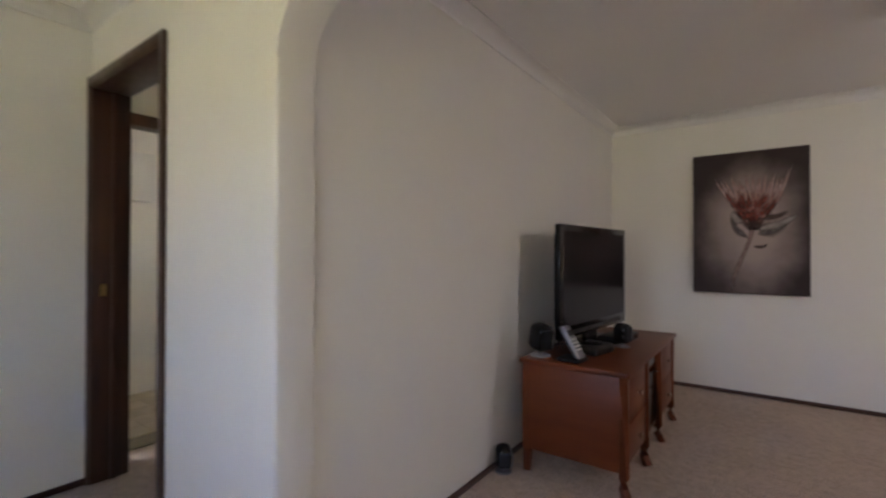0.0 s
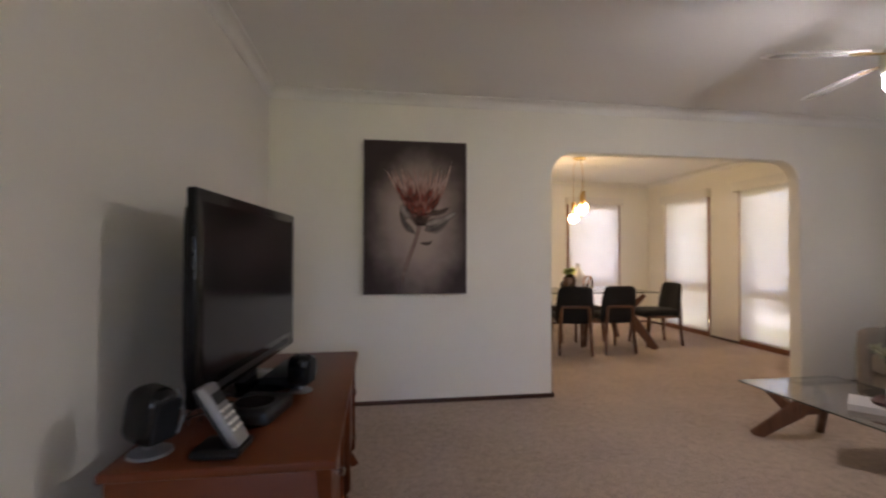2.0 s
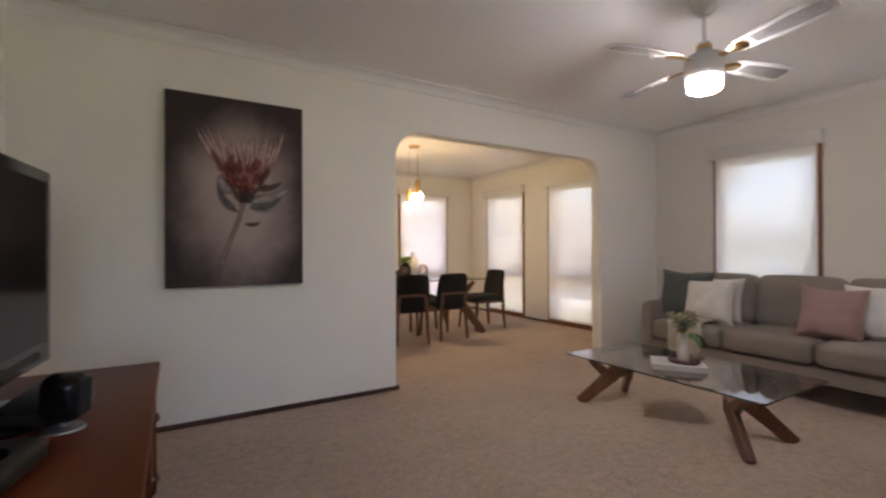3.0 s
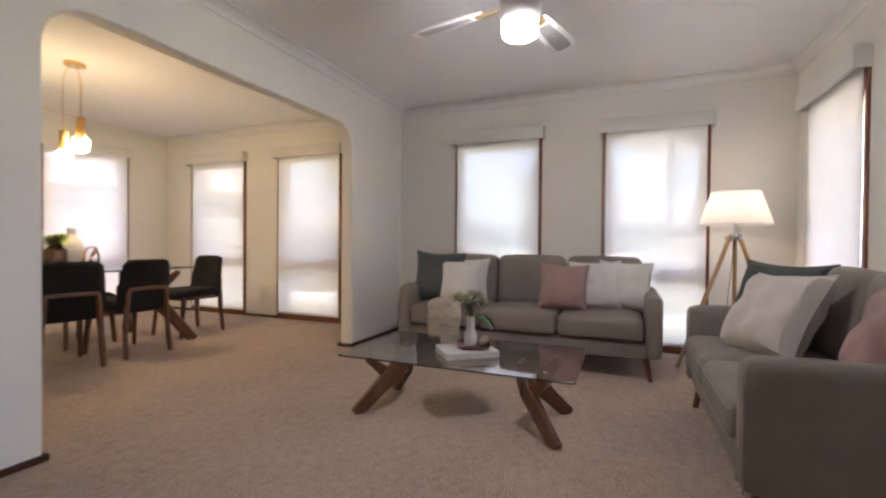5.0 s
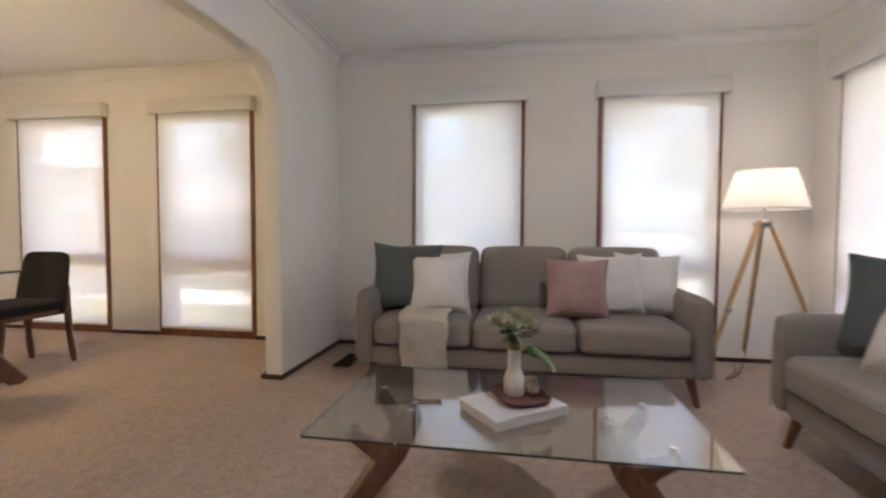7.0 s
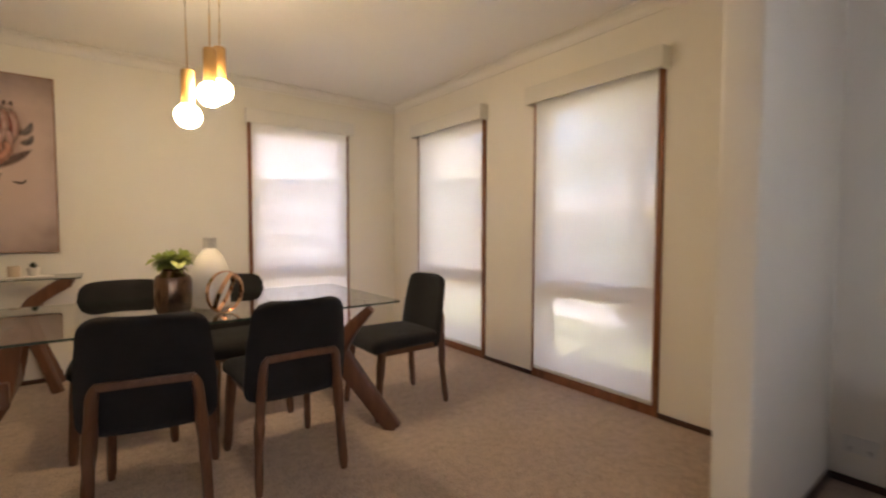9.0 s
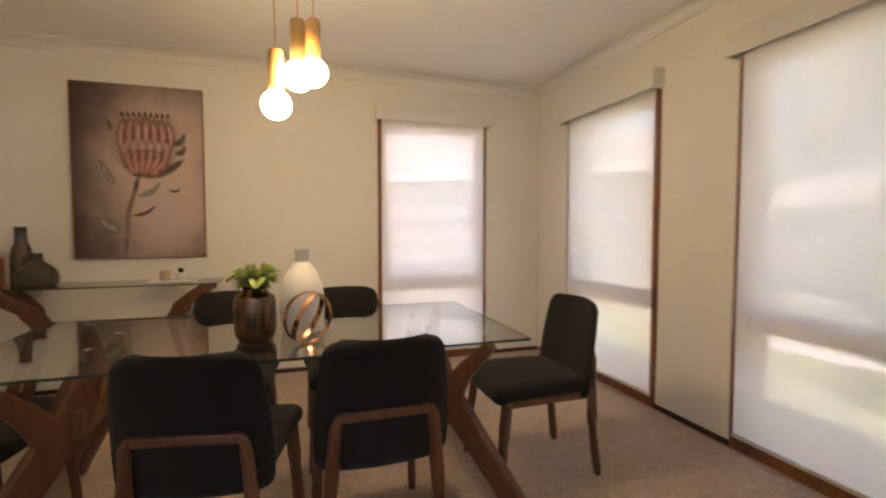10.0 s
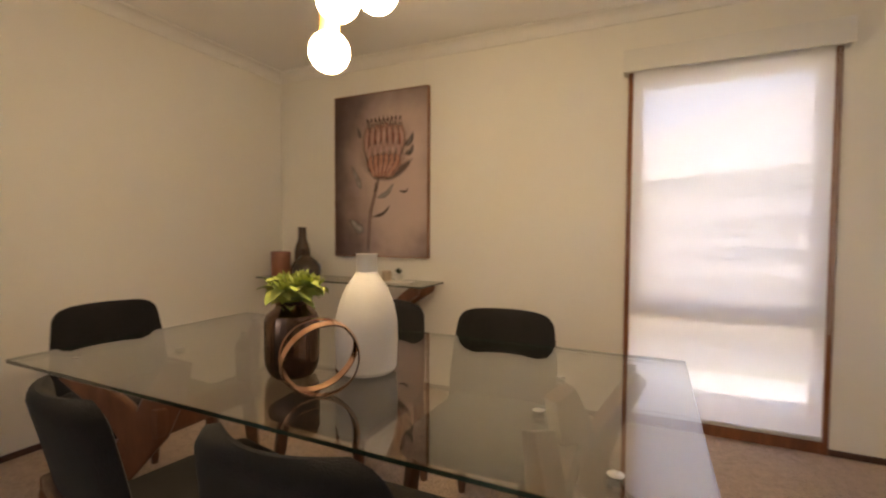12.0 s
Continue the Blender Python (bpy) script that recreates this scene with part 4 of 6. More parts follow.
# ---------------------------------------------------------------- television corner
CX0, CX1, CY0, CY1, CZ = -1.012, -0.445, 1.80, 3.13, 0.62
cab = thing("tv_cabinet", "glossy red cherry-wood cabinet with drawers and turned-out feet", "cabinet")
part("top", box(CX0, CX1 + 0.012, CY0 - 0.012, CY1 + 0.012, CZ - 0.026, CZ, 0.006, 3), CHERRY, cab)
part("side_panel", box(CX0 + 0.01, CX1 - 0.02, CY0 + 0.006, CY0 + 0.026, 0.125, CZ - 0.026, 0.002), CHERRY, cab)
part("side_panel", box(CX0 + 0.01, CX1 - 0.02, CY1 - 0.026, CY1 - 0.006, 0.125, CZ - 0.026, 0.002), CHERRY, cab)
part("back_panel", box(CX0 + 0.004, CX0 + 0.01, CY0 + 0.026, CY1 - 0.026, 0.125, CZ - 0.026), CHERRY, cab)
part("bottom_panel", box(CX0 + 0.01, CX1 - 0.03, CY0 + 0.026, CY1 - 0.026, 0.125, 0.145), CHERRY, cab)
for y in (CY0, CY0 + 0.45, CY1 - 0.45, CY1):
    s = 0.024 if y in (CY0, CY0 + 0.45) else -0.024
    yy = y + s
    bm = beam([(CX1 - 0.022, yy, CZ - 0.027), (CX1 - 0.022, yy, 0.10), (CX1 - 0.024, yy, 0.05), (CX1 - 0.006, yy - (0.012 if s > 0 else -0.012), 0.0)], [(0.046, 0.046), (0.046, 0.046), (0.038, 0.038), (0.042, 0.042)], round_=0.15)
    part("front_post", bm, CHERRY, cab)
for y in (CY0 + 0.03, CY1 - 0.03):
    part("back_leg", beam([(CX0 + 0.035, y, 0.15), (CX0 + 0.03, y, 0.0)], [(0.046, 0.046), (0.036, 0.036)], round_=0.15), CHERRY, cab)
for y0, y1 in ((CY0 + 0.05, CY0 + 0.447), (CY1 - 0.447, CY1 - 0.05)):
    part("divider", box(CX0 + 0.01, CX1 - 0.045, (y1 if y0 < 2.4 else y0) - 0.008, (y1 if y0 < 2.4 else y0) + 0.008, 0.145, CZ - 0.027), CHERRY, cab)
    for z0, z1 in ((0.145, 0.345), (0.352, 0.585)):
        d = part("drawer_front", box(CX1 - 0.04, CX1 - 0.012, y0 + 0.003, y1 - 0.003, z0 + 0.003, z1 - 0.003, 0.004), CHERRY, cab)
        part("knob", lathe([(0, 0), (0.007, 0), (0.006, 0.012), (0.015, 0.018), (0.016, 0.026), (0.008, 0.031), (0, 0.032)], 18), CHROME, d, "round chrome knob", m=pose(CX1 - 0.012, (y0 + y1) / 2, (z0 + z1) / 2, 0, 90, 0))
G0, G1 = CY0 + 0.475, CY1 - 0.475
part("shelf", box(CX0 + 0.02, CX1 - 0.05, G0, G1, 0.48, 0.495), CHERRY, cab)
# thin black sheet over the cherry back: the bay's shade put in as colour
part("shadow_back", box(CX0 + 0.011, CX0 + 0.015, G0, G1, 0.146, 0.592), BLACK, cab, "black sheet for the shade in the open bay")
gl = part("glass_door", box(CX1 - 0.034, CX1 - 0.028, G0 + 0.004, G1 - 0.004, 0.15, 0.475, 0.001), GLOSS_BLACK, cab, "smoked dark glass door")
part("handle", soft_box(0.012, 0.03, 0.012, 0.005, 3, centre=(CX1 - 0.024, G1 - 0.03, 0.45)), CHROME, gl)
rec = thing("disc_player", "slim black disc player with a grey front in the cabinet", "disc player")
part("case", box(CX1 - 0.36, CX1 - 0.045, G0 + 0.015, G1 - 0.015, 0.498, 0.565, 0.003), BLACK, rec)
part("front_panel", box(CX1 - 0.045, CX1 - 0.040, G0 + 0.02, G1 - 0.02, 0.503, 0.558, 0.001), SILVER, rec, "grey front panel")

# television: a thick older flat panel on a stand
TVA, TVB = Vector((-0.878, 2.05, 0)), Vector((-0.775, 3.10, 0))
along = (TVB - TVA).normalized()
TVM = Matrix(((along.x, along.y, 0, TVA.x), (along.y, -along.x, 0, TVA.y), (0, 0, 1, 0), (0, 0, 0, 1)))
L = (TVB - TVA).length
tv = thing("television", "thick black flat-panel television standing on the cabinet, switched off", "television", TVM)
TZ0, TZ1 = 0.682, 1.372
bm = box(0, L, -0.035, 0.0, TZ0, TZ1, 0.008, 3)
part("bezel", bm, GLOSS_BLACK, tv)
part("screen", box(0.042, L - 0.042, -0.001, 0.0015, TZ0 + 0.075, TZ1 - 0.042), SCREEN, tv, "dark switched-off screen")
part("rear_case", soft_box(L - 0.14, 0.055, TZ1 - TZ0 - 0.10, 0.02, 6, centre=(L / 2, -0.058, (TZ0 + TZ1) / 2)), BLACK, tv)
part("neck", beam([(L / 2, -0.05, 0.63), (L / 2, -0.05, 0.75)], (0.16, 0.05), round_=0.3), BLACK, tv)
part("foot", lathe([(0, CZ + 0.001), (0.20, CZ + 0.001), (0.205, CZ + 0.008), (0.17, CZ + 0.018), (0, CZ + 0.022)], 40, centre=(L / 2, -0.03, 0)), GLOSS_BLACK, tv)
part("control_strip", box(0.10, L - 0.10, -0.001, 0.002, TZ0 + 0.022, TZ0 + 0.045), BLACK, tv)


def satellite(label, m, tilt=12):
    """A small loudspeaker: black wedge, silver front edge, round foot."""
    t = thing("loudspeaker", label, "loudspeaker", m, group="small loudspeakers")
    b = soft_box(0.085, 0.095, 0.125, 0.034, 6)
    b.transform(Matrix.Translation((0, 0, 0.084)) @ Matrix.Rotation(radians(tilt), 4, "X"))
    part("case", b, GLOSS_BLACK, t)
    g = beam(bend([(0.036, -0.036, 0.035), (0.041, -0.047, 0.085), (0.034, -0.034, 0.135)], 5), (0.010, 0.006), round_=1, n=8)
    part("silver_trim", g, SILVER, t, "curved silver trim")
    g = soft_box(0.060, 0.012, 0.090, 0.005, 4)
    g.transform(Matrix.Translation((0, 0, 0.084)) @ Matrix.Rotation(radians(tilt), 4, "X") @ Matrix.Translation((0, -0.044, 0)))
    part("grille", g, GREY_MESH, t, "dark cloth grille")
    part("foot", lathe([(0, 0), (0.045, 0), (0.043, 0.006), (0.014, 0.012), (0.012, 0.03), (0, 0.032)], 24), SILVER, t, "round silver foot")
    return t


satellite("small black loudspeaker with silver trim on the cabinet", pose(-0.935, 1.90, CZ + 0.001, 0, 0, 66) @ Matrix.Scale(1.25, 4))
satellite("small black loudspeaker with silver trim beside the television", pose(-0.625, 2.42, CZ + 0.001, 0, 0, 75), 2)
satellite("small black loudspeaker standing on the carpet by the wall", pose(-1.075, 1.725, 0.001, 0, 0, 40))
phone = thing("cordless_phone", "silver cordless phone upright in its black charging base", "telephone", pose(-0.745, 1.885, CZ + 0.001, 0, 0, 84) @ Matrix.Diagonal((1.5, 1.3, 1.05, 1)))
part("base", soft_box(0.085, 0.10, 0.022, 0.009, 5, centre=(0, 0, 0.0115)), BLACK, phone, "black charging base")
h = soft_box(0.055, 0.024, 0.17, 0.010, 6)
hm = Matrix.Translation((0, 0.0, 0.096)) @ Matrix.Rotation(radians(-27), 4, "X")
h.transform(hm)
hand = part("handset", h, SILVER, phone, "silver handset")
b = soft_box(0.056, 0.012, 0.172, 0.005, 6, centre=(0, 0.010, 0))
b.transform(hm)
part("back_shell", b, BLACK, hand, "black rear shell")
b = box(-0.018, 0.018, -0.0135, -0.0115, 0.03, 0.06)
b.transform(hm)
part("display", b, BLACK, hand)
for r in range(4):
    for c in range(3):
        b = soft_box(0.010, 0.004, 0.008, 0.0018, 2, centre=(-0.014 + 0.014 * c, -0.0125, 0.012 - 0.018 * r))
        b.transform(hm)
        part("button", b, WHITE_PLASTIC, hand)
modem = thing("set_top_box", "low black set-top box lying in front of the television", "set-top box", pose(-0.70, 2.62, CZ + 0.001, 0, 0, 84))
part("case", box(-0.16, 0.16, -0.075, 0.075, 0.0, 0.045, 0.006, 3), BLACK, modem)
part("front_panel", box(-0.15, 0.15, -0.0765, -0.074, 0.008, 0.036, 0.001), GLOSS_BLACK, modem)
part("label_plate", box(-0.05, 0.05, -0.078, -0.076, 0.014, 0.03), SILVER, modem, "grey display strip")
game = thing("game_console", "black rounded game console lying on the cabinet", "game console", pose(-0.72, 2.15, CZ + 0.001, 0, 0, 78))
part("case", soft_box(0.22, 0.17, 0.055, 0.022, 6, centre=(0, 0, 0.0285)), BLACK, game)
part("disc_lid", lathe([(0, 0.056), (0.06, 0.056), (0.062, 0.058), (0, 0.062)], 30, centre=(-0.02, 0, 0.0)), GLOSS_BLACK, game)
for k in range(4):
    pts = bend([(-0.95 + 0.02 * k, 2.0 + 0.04 * k, CZ + 0.006), (-0.88, 2.03 + 0.03 * k, CZ + 0.05 + 0.015 * k), (-0.80 + 0.02 * k, 2.12 + 0.03 * k, CZ + 0.035), (-0.72, 2.2 + 0.05 * k, CZ + 0.006)], 6)
    solid("power_cable", beam(pts, (0.007, 0.007), round_=1, n=6), BLACK, "loose black cable behind the boxes", "cable", "cables on the cabinet")


# ---------------------------------------------------------------- pictures
def painted_ground(name, edge, mid, centre, reach):
    """Canvas print: pale in the middle, dark towards its borders, with mottled grain."""
    m = bpy.data.materials.new(name)
    m.use_nodes = True
    nd, l = m.node_tree.nodes, m.node_tree.links
    p = nd["Principled BSDF"]
    p.inputs["Roughness"].default_value = 0.7
    co = nd.new("ShaderNodeTexCoord")
    mp = nd.new("ShaderNodeMapping")
    mp.inputs["Location"].default_value = (-centre[0] / reach[0], 0, -centre[1] / reach[1])
    mp.inputs["Scale"].default_value = (1 / reach[0], 0, 1 / reach[1])
    l.new(co.outputs["Object"], mp.inputs["Vector"])
    ln = nd.new("ShaderNodeVectorMath")
    ln.operation = "LENGTH"
    l.new(mp.outputs[0], ln.inputs[0])
    ns = nd.new("ShaderNodeTexNoise")
    ns.inputs["Scale"].default_value, ns.inputs["Detail"].default_value = 4, 8
    l.new(co.outputs["Object"], ns.inputs["Vector"])
    ad = nd.new("ShaderNodeMath")
    ad.operation = "MULTIPLY_ADD"
    ad.inputs[1].default_value = 0.55
    l.new(ns.outputs["Fac"], ad.inputs[0])
    l.new(ln.outputs["Value"], ad.inputs[2])
    rp = nd.new("ShaderNodeValToRGB")
    rp.color_ramp.interpolation = "EASE"
    rp.color_ramp.elements[0].position, rp.color_ramp.elements[0].color = 0.40, (*mid, 1)
    rp.color_ramp.elements[1].position, rp.color_ramp.elements[1].color = 1.0, (*edge, 1)
    half = nd.new("ShaderNodeMath")
    half.operation = "MULTIPLY"
    half.inputs[1].default_value = 0.72
    l.new(ad.outputs[0], half.inputs[0])
    l.new(half.outputs[0], rp.inputs["Fac"])
    l.new(rp.outputs[0], p.inputs["Base Color"])
    return m


def ink(name, a, b, scale=25):
    """Printed ink that thins out towards the edges of its stroke."""
    m = material(name, a, 0.75, b, scale=scale, amount=1.3)
    nd, l = m.node_tree.nodes, m.node_tree.links
    body = nd.new("ShaderNodeAttribute")
    body.attribute_name = "ink"
    bare, mix = nd.new("ShaderNodeBsdfTransparent"), nd.new("ShaderNodeMixShader")
    l.new(body.outputs["Fac"], mix.inputs[0])
    l.new(bare.outputs[0], mix.inputs[1])
    l.new(nd["Principled BSDF"].outputs[0], mix.inputs[2])
    l.new(mix.outputs[0], nd["Material Output"].inputs["Surface"])
    return m


def brush(parent, name, mat, pts, widths, y):
    """A flat painted stroke on the canvas, through points in its plane (x, z)."""
    pts = bend([(x, 0, z) for x, z in pts], 6)
    bm = bmesh.new()
    body = bm.verts.layers.float.new("ink")
    rows = []
    for i, p in enumerate(pts):
        u = i / (len(pts) - 1)
        d = (pts[min(i + 1, len(pts) - 1)] - pts[max(i - 1, 0)]).normalized()
        side = Vector((-d.z, 0, d.x))
        k = u * (len(widths) - 1)
        j = min(int(k), len(widths) - 2)
        w = widths[j] + (widths[j + 1] - widths[j]) * (k - j)
        row = []
        for s in (-1, -0.5, 0, 0.5, 1):
            vert = bm.verts.new(p + side * s * max(w * 1.35, 0.001) / 2 + Vector((0, y, 0)))
            vert[body] = (1 - abs(s)) ** 0.6 * min(1, 0.15 + 5 * u, 0.1 + 4 * (1 - u))
            row.append(vert)
        rows.append(row)
    for a, b in zip(rows, rows[1:]):
        for k in range(4):
            bm.faces.new([a[k], a[k + 1], b[k + 1], b[k]])
    return part(name, bm, mat, parent)


def canvas(name, label, m, w, h, ground, border):
    t = thing(name, label, "picture", m)
    bm = box(-w / 2 + 0.004, w / 2 - 0.004, 0.0, 0.028, -h / 2 + 0.004, h / 2 - 0.004)
    part("print", bm, ground, t, "dark vignetted canvas print")
    bm = bmesh.new()
    for x0, x1, z0, z1 in ((-w / 2, -w / 2 + 0.006, -h / 2, h / 2), (w / 2 - 0.006, w / 2, -h / 2, h / 2), (-w / 2 + 0.006, w / 2 - 0.006, -h / 2, -h / 2 + 0.006), (-w / 2 + 0.006, w / 2 - 0.006, h / 2 - 0.006, h / 2)):
        box(x0, x1, -0.003, 0.034, z0, z1, 0.001, 1, bm)
    part("frame", bm, border, t, "thin frame edge")
    return t


PALE_PETAL = ink("washed_pink_ink", (0.66, 0.50, 0.465), (0.46, 0.285, 0.255))
RED_PETAL = ink("brick_red_ink", (0.36, 0.085, 0.060), (0.16, 0.036, 0.030))
DARK_INK = ink("dark_umber_ink", (0.05, 0.032, 0.030), (0.10, 0.065, 0.058))
LEAF_INK = ink("blue_grey_ink", (0.20, 0.185, 0.185), (0.09, 0.08, 0.083))
PALE_LEAF_INK = ink("pale_grey_ink", (0.46, 0.42, 0.40), (0.27, 0.245, 0.235))
BLUSH = ink("blush_ink", (0.64, 0.39, 0.32), (0.46, 0.23, 0.17))
STALK_INK = ink("stalk_ink", (0.40, 0.29, 0.265), (0.22, 0.14, 0.125))

FRAME_DARK = material("dark_umber_frame_edge", (0.05, 0.032, 0.030), 0.7, (0.08, 0.05, 0.045), scale=25)
P1X, P1Z, P1W, P1H = -0.028, 1.455, 0.805, 1.195
pic = canvas("wall_picture", "dark canvas print of a pink protea flower", pose(P1X, ARCH_S - 0.036, P1Z), P1W, P1H,
             painted_ground("dark_plum_print", (0.038, 0.022, 0.023), (0.43, 0.345, 0.32), (0.02, -0.05), (0.40, 0.62)), FRAME_DARK)
rnd = random.Random(4)
yy = -0.0012
brush(pic, "stalk", STALK_INK, [(0.035, 0.0), (0.01, -0.14), (-0.06, -0.34), (-0.10, -0.46), (-0.115, -0.585)], [0.045, 0.028, 0.03, 0.026, 0.03], yy)
for x0, z0, x1, z1, wd, mt in ((0.0, -0.13, -0.125, 0.05, 0.055, LEAF_INK), (0.06, -0.10, 0.27, 0.02, 0.10, LEAF_INK), (0.05, -0.06, 0.33, 0.055, 0.07, PALE_LEAF_INK), (0.03, -0.20, 0.13, -0.175, 0.03, DARK_INK), (-0.03, 0.0, -0.11, 0.11, 0.075, PALE_LEAF_INK), (0.08, 0.03, 0.27, 0.09, 0.05, DARK_INK)):
    yy -= 0.0003
    mx, mz = (x0 + x1) / 2 + 0.02 * (1 if x1 > x0 else -1), (z0 + z1) / 2 - 0.015
    brush(pic, "leaf_stroke", mt, [(x0, z0), (mx, mz), (x1, z1)], [0.006, wd, wd * 0.7, 0.002], yy)
MID_PETAL = ink("salmon_ink", (0.50, 0.27, 0.235), (0.30, 0.135, 0.11))
brush(pic, "petal_wash", MID_PETAL, [(0.035, -0.07), (0.035, 0.05), (0.035, 0.20)], [0.06, 0.17, 0.22, 0.20], yy - 0.0001)
for k in range(17):
    u = k / 16 * 2 - 1
    yy -= 0.00015
    tx, tz = 0.02 + 0.255 * u + rnd.uniform(-0.018, 0.018), 0.40 + 0.04 * abs(u) + rnd.uniform(-0.06, 0.035)
    brush(pic, "petal_stroke", PALE_PETAL, [(0.035 + 0.05 * u, 0.06), (0.035 + 0.17 * u, 0.20), (tx, tz)], [0.03, 0.046, 0.024, 0.004], yy)
for k in range(11):
    u = (k + 0.5) / 11 * 2 - 1
    yy -= 0.00015
    brush(pic, "petal_stroke", MID_PETAL, [(0.035 + 0.05 * u, 0.02), (0.035 + 0.14 * u, 0.13), (0.035 + 0.20 * u, 0.25 + rnd.uniform(-0.04, 0.05))], [0.02, 0.032, 0.020, 0.003], yy)
for k in range(34):
    u = rnd.uniform(-1, 1)
    b = rnd.uniform(-0.05, 0.13) + 0.07 * abs(u)
    yy -= 0.00015
    brush(pic, "petal_stroke", RED_PETAL, [(0.035 + (0.05 + 0.62 * b) * u, b), (0.035 + (0.07 + 0.70 * b) * u, b + 0.04), (0.035 + (0.08 + 0.74 * b) * u, b + 0.07 + 0.04 * rnd.random())], [0.012, 0.034, 0.020, 0.002], yy)
for k in range(5):
    u = (k + 0.5) / 5 * 2 - 1
    yy -= 0.00015
    brush(pic, "petal_stroke", DARK_INK, [(0.035 + 0.02 * u, -0.06), (0.035 + 0.05 * u, -0.02), (0.035 + 0.09 * u, 0.03)], [0.03, 0.03, 0.004], yy)

P2X, P2Z, P2W, P2H = 1.188, 1.542, 0.812, 1.215
COPPER_FRAME = wood("red_timber_picture_frame", (0.16, 0.065, 0.03), (0.28, 0.125, 0.06), grain=(6, 6, 2))
pic = canvas("wall_picture", "canvas print of a peach king protea in a thin timber frame", pose(P2X, NORTH - 0.036, P2Z), P2W, P2H,
             painted_ground("mauve_print", (0.085, 0.050, 0.050), (0.60, 0.465, 0.425), (0.15, -0.02), (0.54, 0.90)), COPPER_FRAME)
yy = -0.0012
brush(pic, "stalk", STALK_INK, [(0.0, 0.0), (-0.035, -0.14), (-0.075, -0.28), (-0.09, -0.45), (-0.10, -0.60)], [0.03, 0.026, 0.03, 0.024, 0.032], yy)
for x0, z0, x1, z1, wd, mt in ((0.02, -0.03, 0.29, 0.11, 0.06, DARK_INK), (-0.02, -0.17, 0.13, -0.06, 0.04, PALE_LEAF_INK), (-0.06, -0.31, 0.10, -0.22, 0.028, DARK_INK), (0.17, -0.12, 0.25, -0.10, 0.02, DARK_INK), (-0.13, -0.42, -0.27, -0.32, 0.075, PALE_LEAF_INK),
                              (-0.16, -0.1, -0.25, 0.09, 0.045, PALE_LEAF_INK), (-0.17, 0.28, -0.20, 0.38, 0.03, LEAF_INK), (-0.06, 0.02, -0.12, 0.14, 0.05, LEAF_INK), (-0.1, 0.28, -0.09, 0.41, 0.03, LEAF_INK), (0.21, 0.20, 0.29, 0.30, 0.045, LEAF_INK), (0.22, 0.14, 0.29, 0.21, 0.04, LEAF_INK), (-0.03, -0.05, -0.05, -0.12, 0.02, DARK_INK)):
    yy -= 0.0003
    brush(pic, "leaf_stroke", mt, [(x0, z0), ((x0 + x1) / 2 + 0.015, (z0 + z1) / 2 - 0.02), (x1, z1)], [0.004, wd, wd * 0.75, 0.002], yy)
yy -= 0.0003
brush(pic, "petal_wash", BLUSH, [(0.03, -0.05), (0.045, 0.15), (0.045, 0.41)], [0.10, 0.34, 0.36, 0.30], yy)
for row, (zb, zt, reach, mt, cnt) in enumerate(((0.06, 0.40, 0.155, BLUSH, 8), (0.05, 0.39, 0.15, PALE_PETAL, 7), (0.05, 0.37, 0.14, RED_PETAL, 6), (0.03, 0.26, 0.130, PALE_PETAL, 6), (0.02, 0.17, 0.11, RED_PETAL, 5), (0.02, 0.17, 0.12, BLUSH, 6))):
    for k in range(cnt):
        u = (k + 0.5) / cnt * 2 - 1
        yy -= 0.00015
        bulge = 1.15
        brush(pic, "petal_stroke", mt, [(0.02 + 0.05 * u, zb - 0.05), (0.045 + reach * bulge * u, zb + (zt - zb) * 0.45), (0.045 + reach * u, zt - 0.02 * abs(u))], [0.012, 0.020, 0.016, 0.006] if mt is RED_PETAL else [0.03, 0.046, 0.040, 0.018], yy)
for k in range(9):
    u = (k + 0.5) / 9 * 2 - 1
    yy -= 0.00015
    brush(pic, "petal_stroke", DARK_INK, [(0.045 + 0.155 * u, 0.385), (0.045 + 0.16 * u, 0.41), (0.045 + 0.165 * u, 0.435 - 0.02 * abs(u))], [0.022, 0.018, 0.002], yy)

# ---------------------------------------------------------------- hall doorway, vent, sockets
dr = thing("door_1", "dark-stained timber door frame around an open doorway", "door frame", kind="structure")
for n_, x0, x1, y0, y1, z0, z1 in (("jamb", DOOR_L - 0.018, DOOR_L + 0.012, HALL_NORTH - 0.012, 0.51, 0.0, DOOR_TOP), ("jamb", DOOR_R - 0.012, DOOR_R + 0.018, HALL_NORTH - 0.012, 0.51, 0.0, DOOR_TOP),
                                  ("head", DOOR_L - 0.018, DOOR_R + 0.018, HALL_NORTH - 0.012, 0.51, DOOR_TOP, DOOR_TOP + 0.019),
                                  ("architrave", DOOR_L - 0.034, DOOR_L - 0.004, HALL_NORTH - 0.020, HALL_NORTH - 0.001, 0.0, DOOR_TOP + 0.055), ("architrave", DOOR_R + 0.004, DOOR_R + 0.042, HALL_NORTH - 0.020, HALL_NORTH - 0.001, 0.0, DOOR_TOP + 0.055),
                                  ("architrave", DOOR_L - 0.004, DOOR_R + 0.004, HALL_NORTH - 0.020, HALL_NORTH - 0.001, DOOR_TOP + 0.008, DOOR_TOP + 0.055), ("stop", DOOR_L + 0.012, DOOR_L + 0.026, 0.42, 0.45, 0.0, DOOR_TOP)):
    part(n_, box(x0, x1, y0, y1, z0, z1, 0.003), DOORWOOD, dr)
part("strike_plate", box(DOOR_L + 0.012, DOOR_L + 0.014, 0.375, 0.40, 0.97, 1.03), BRASS, dr, "small brass strike plate")
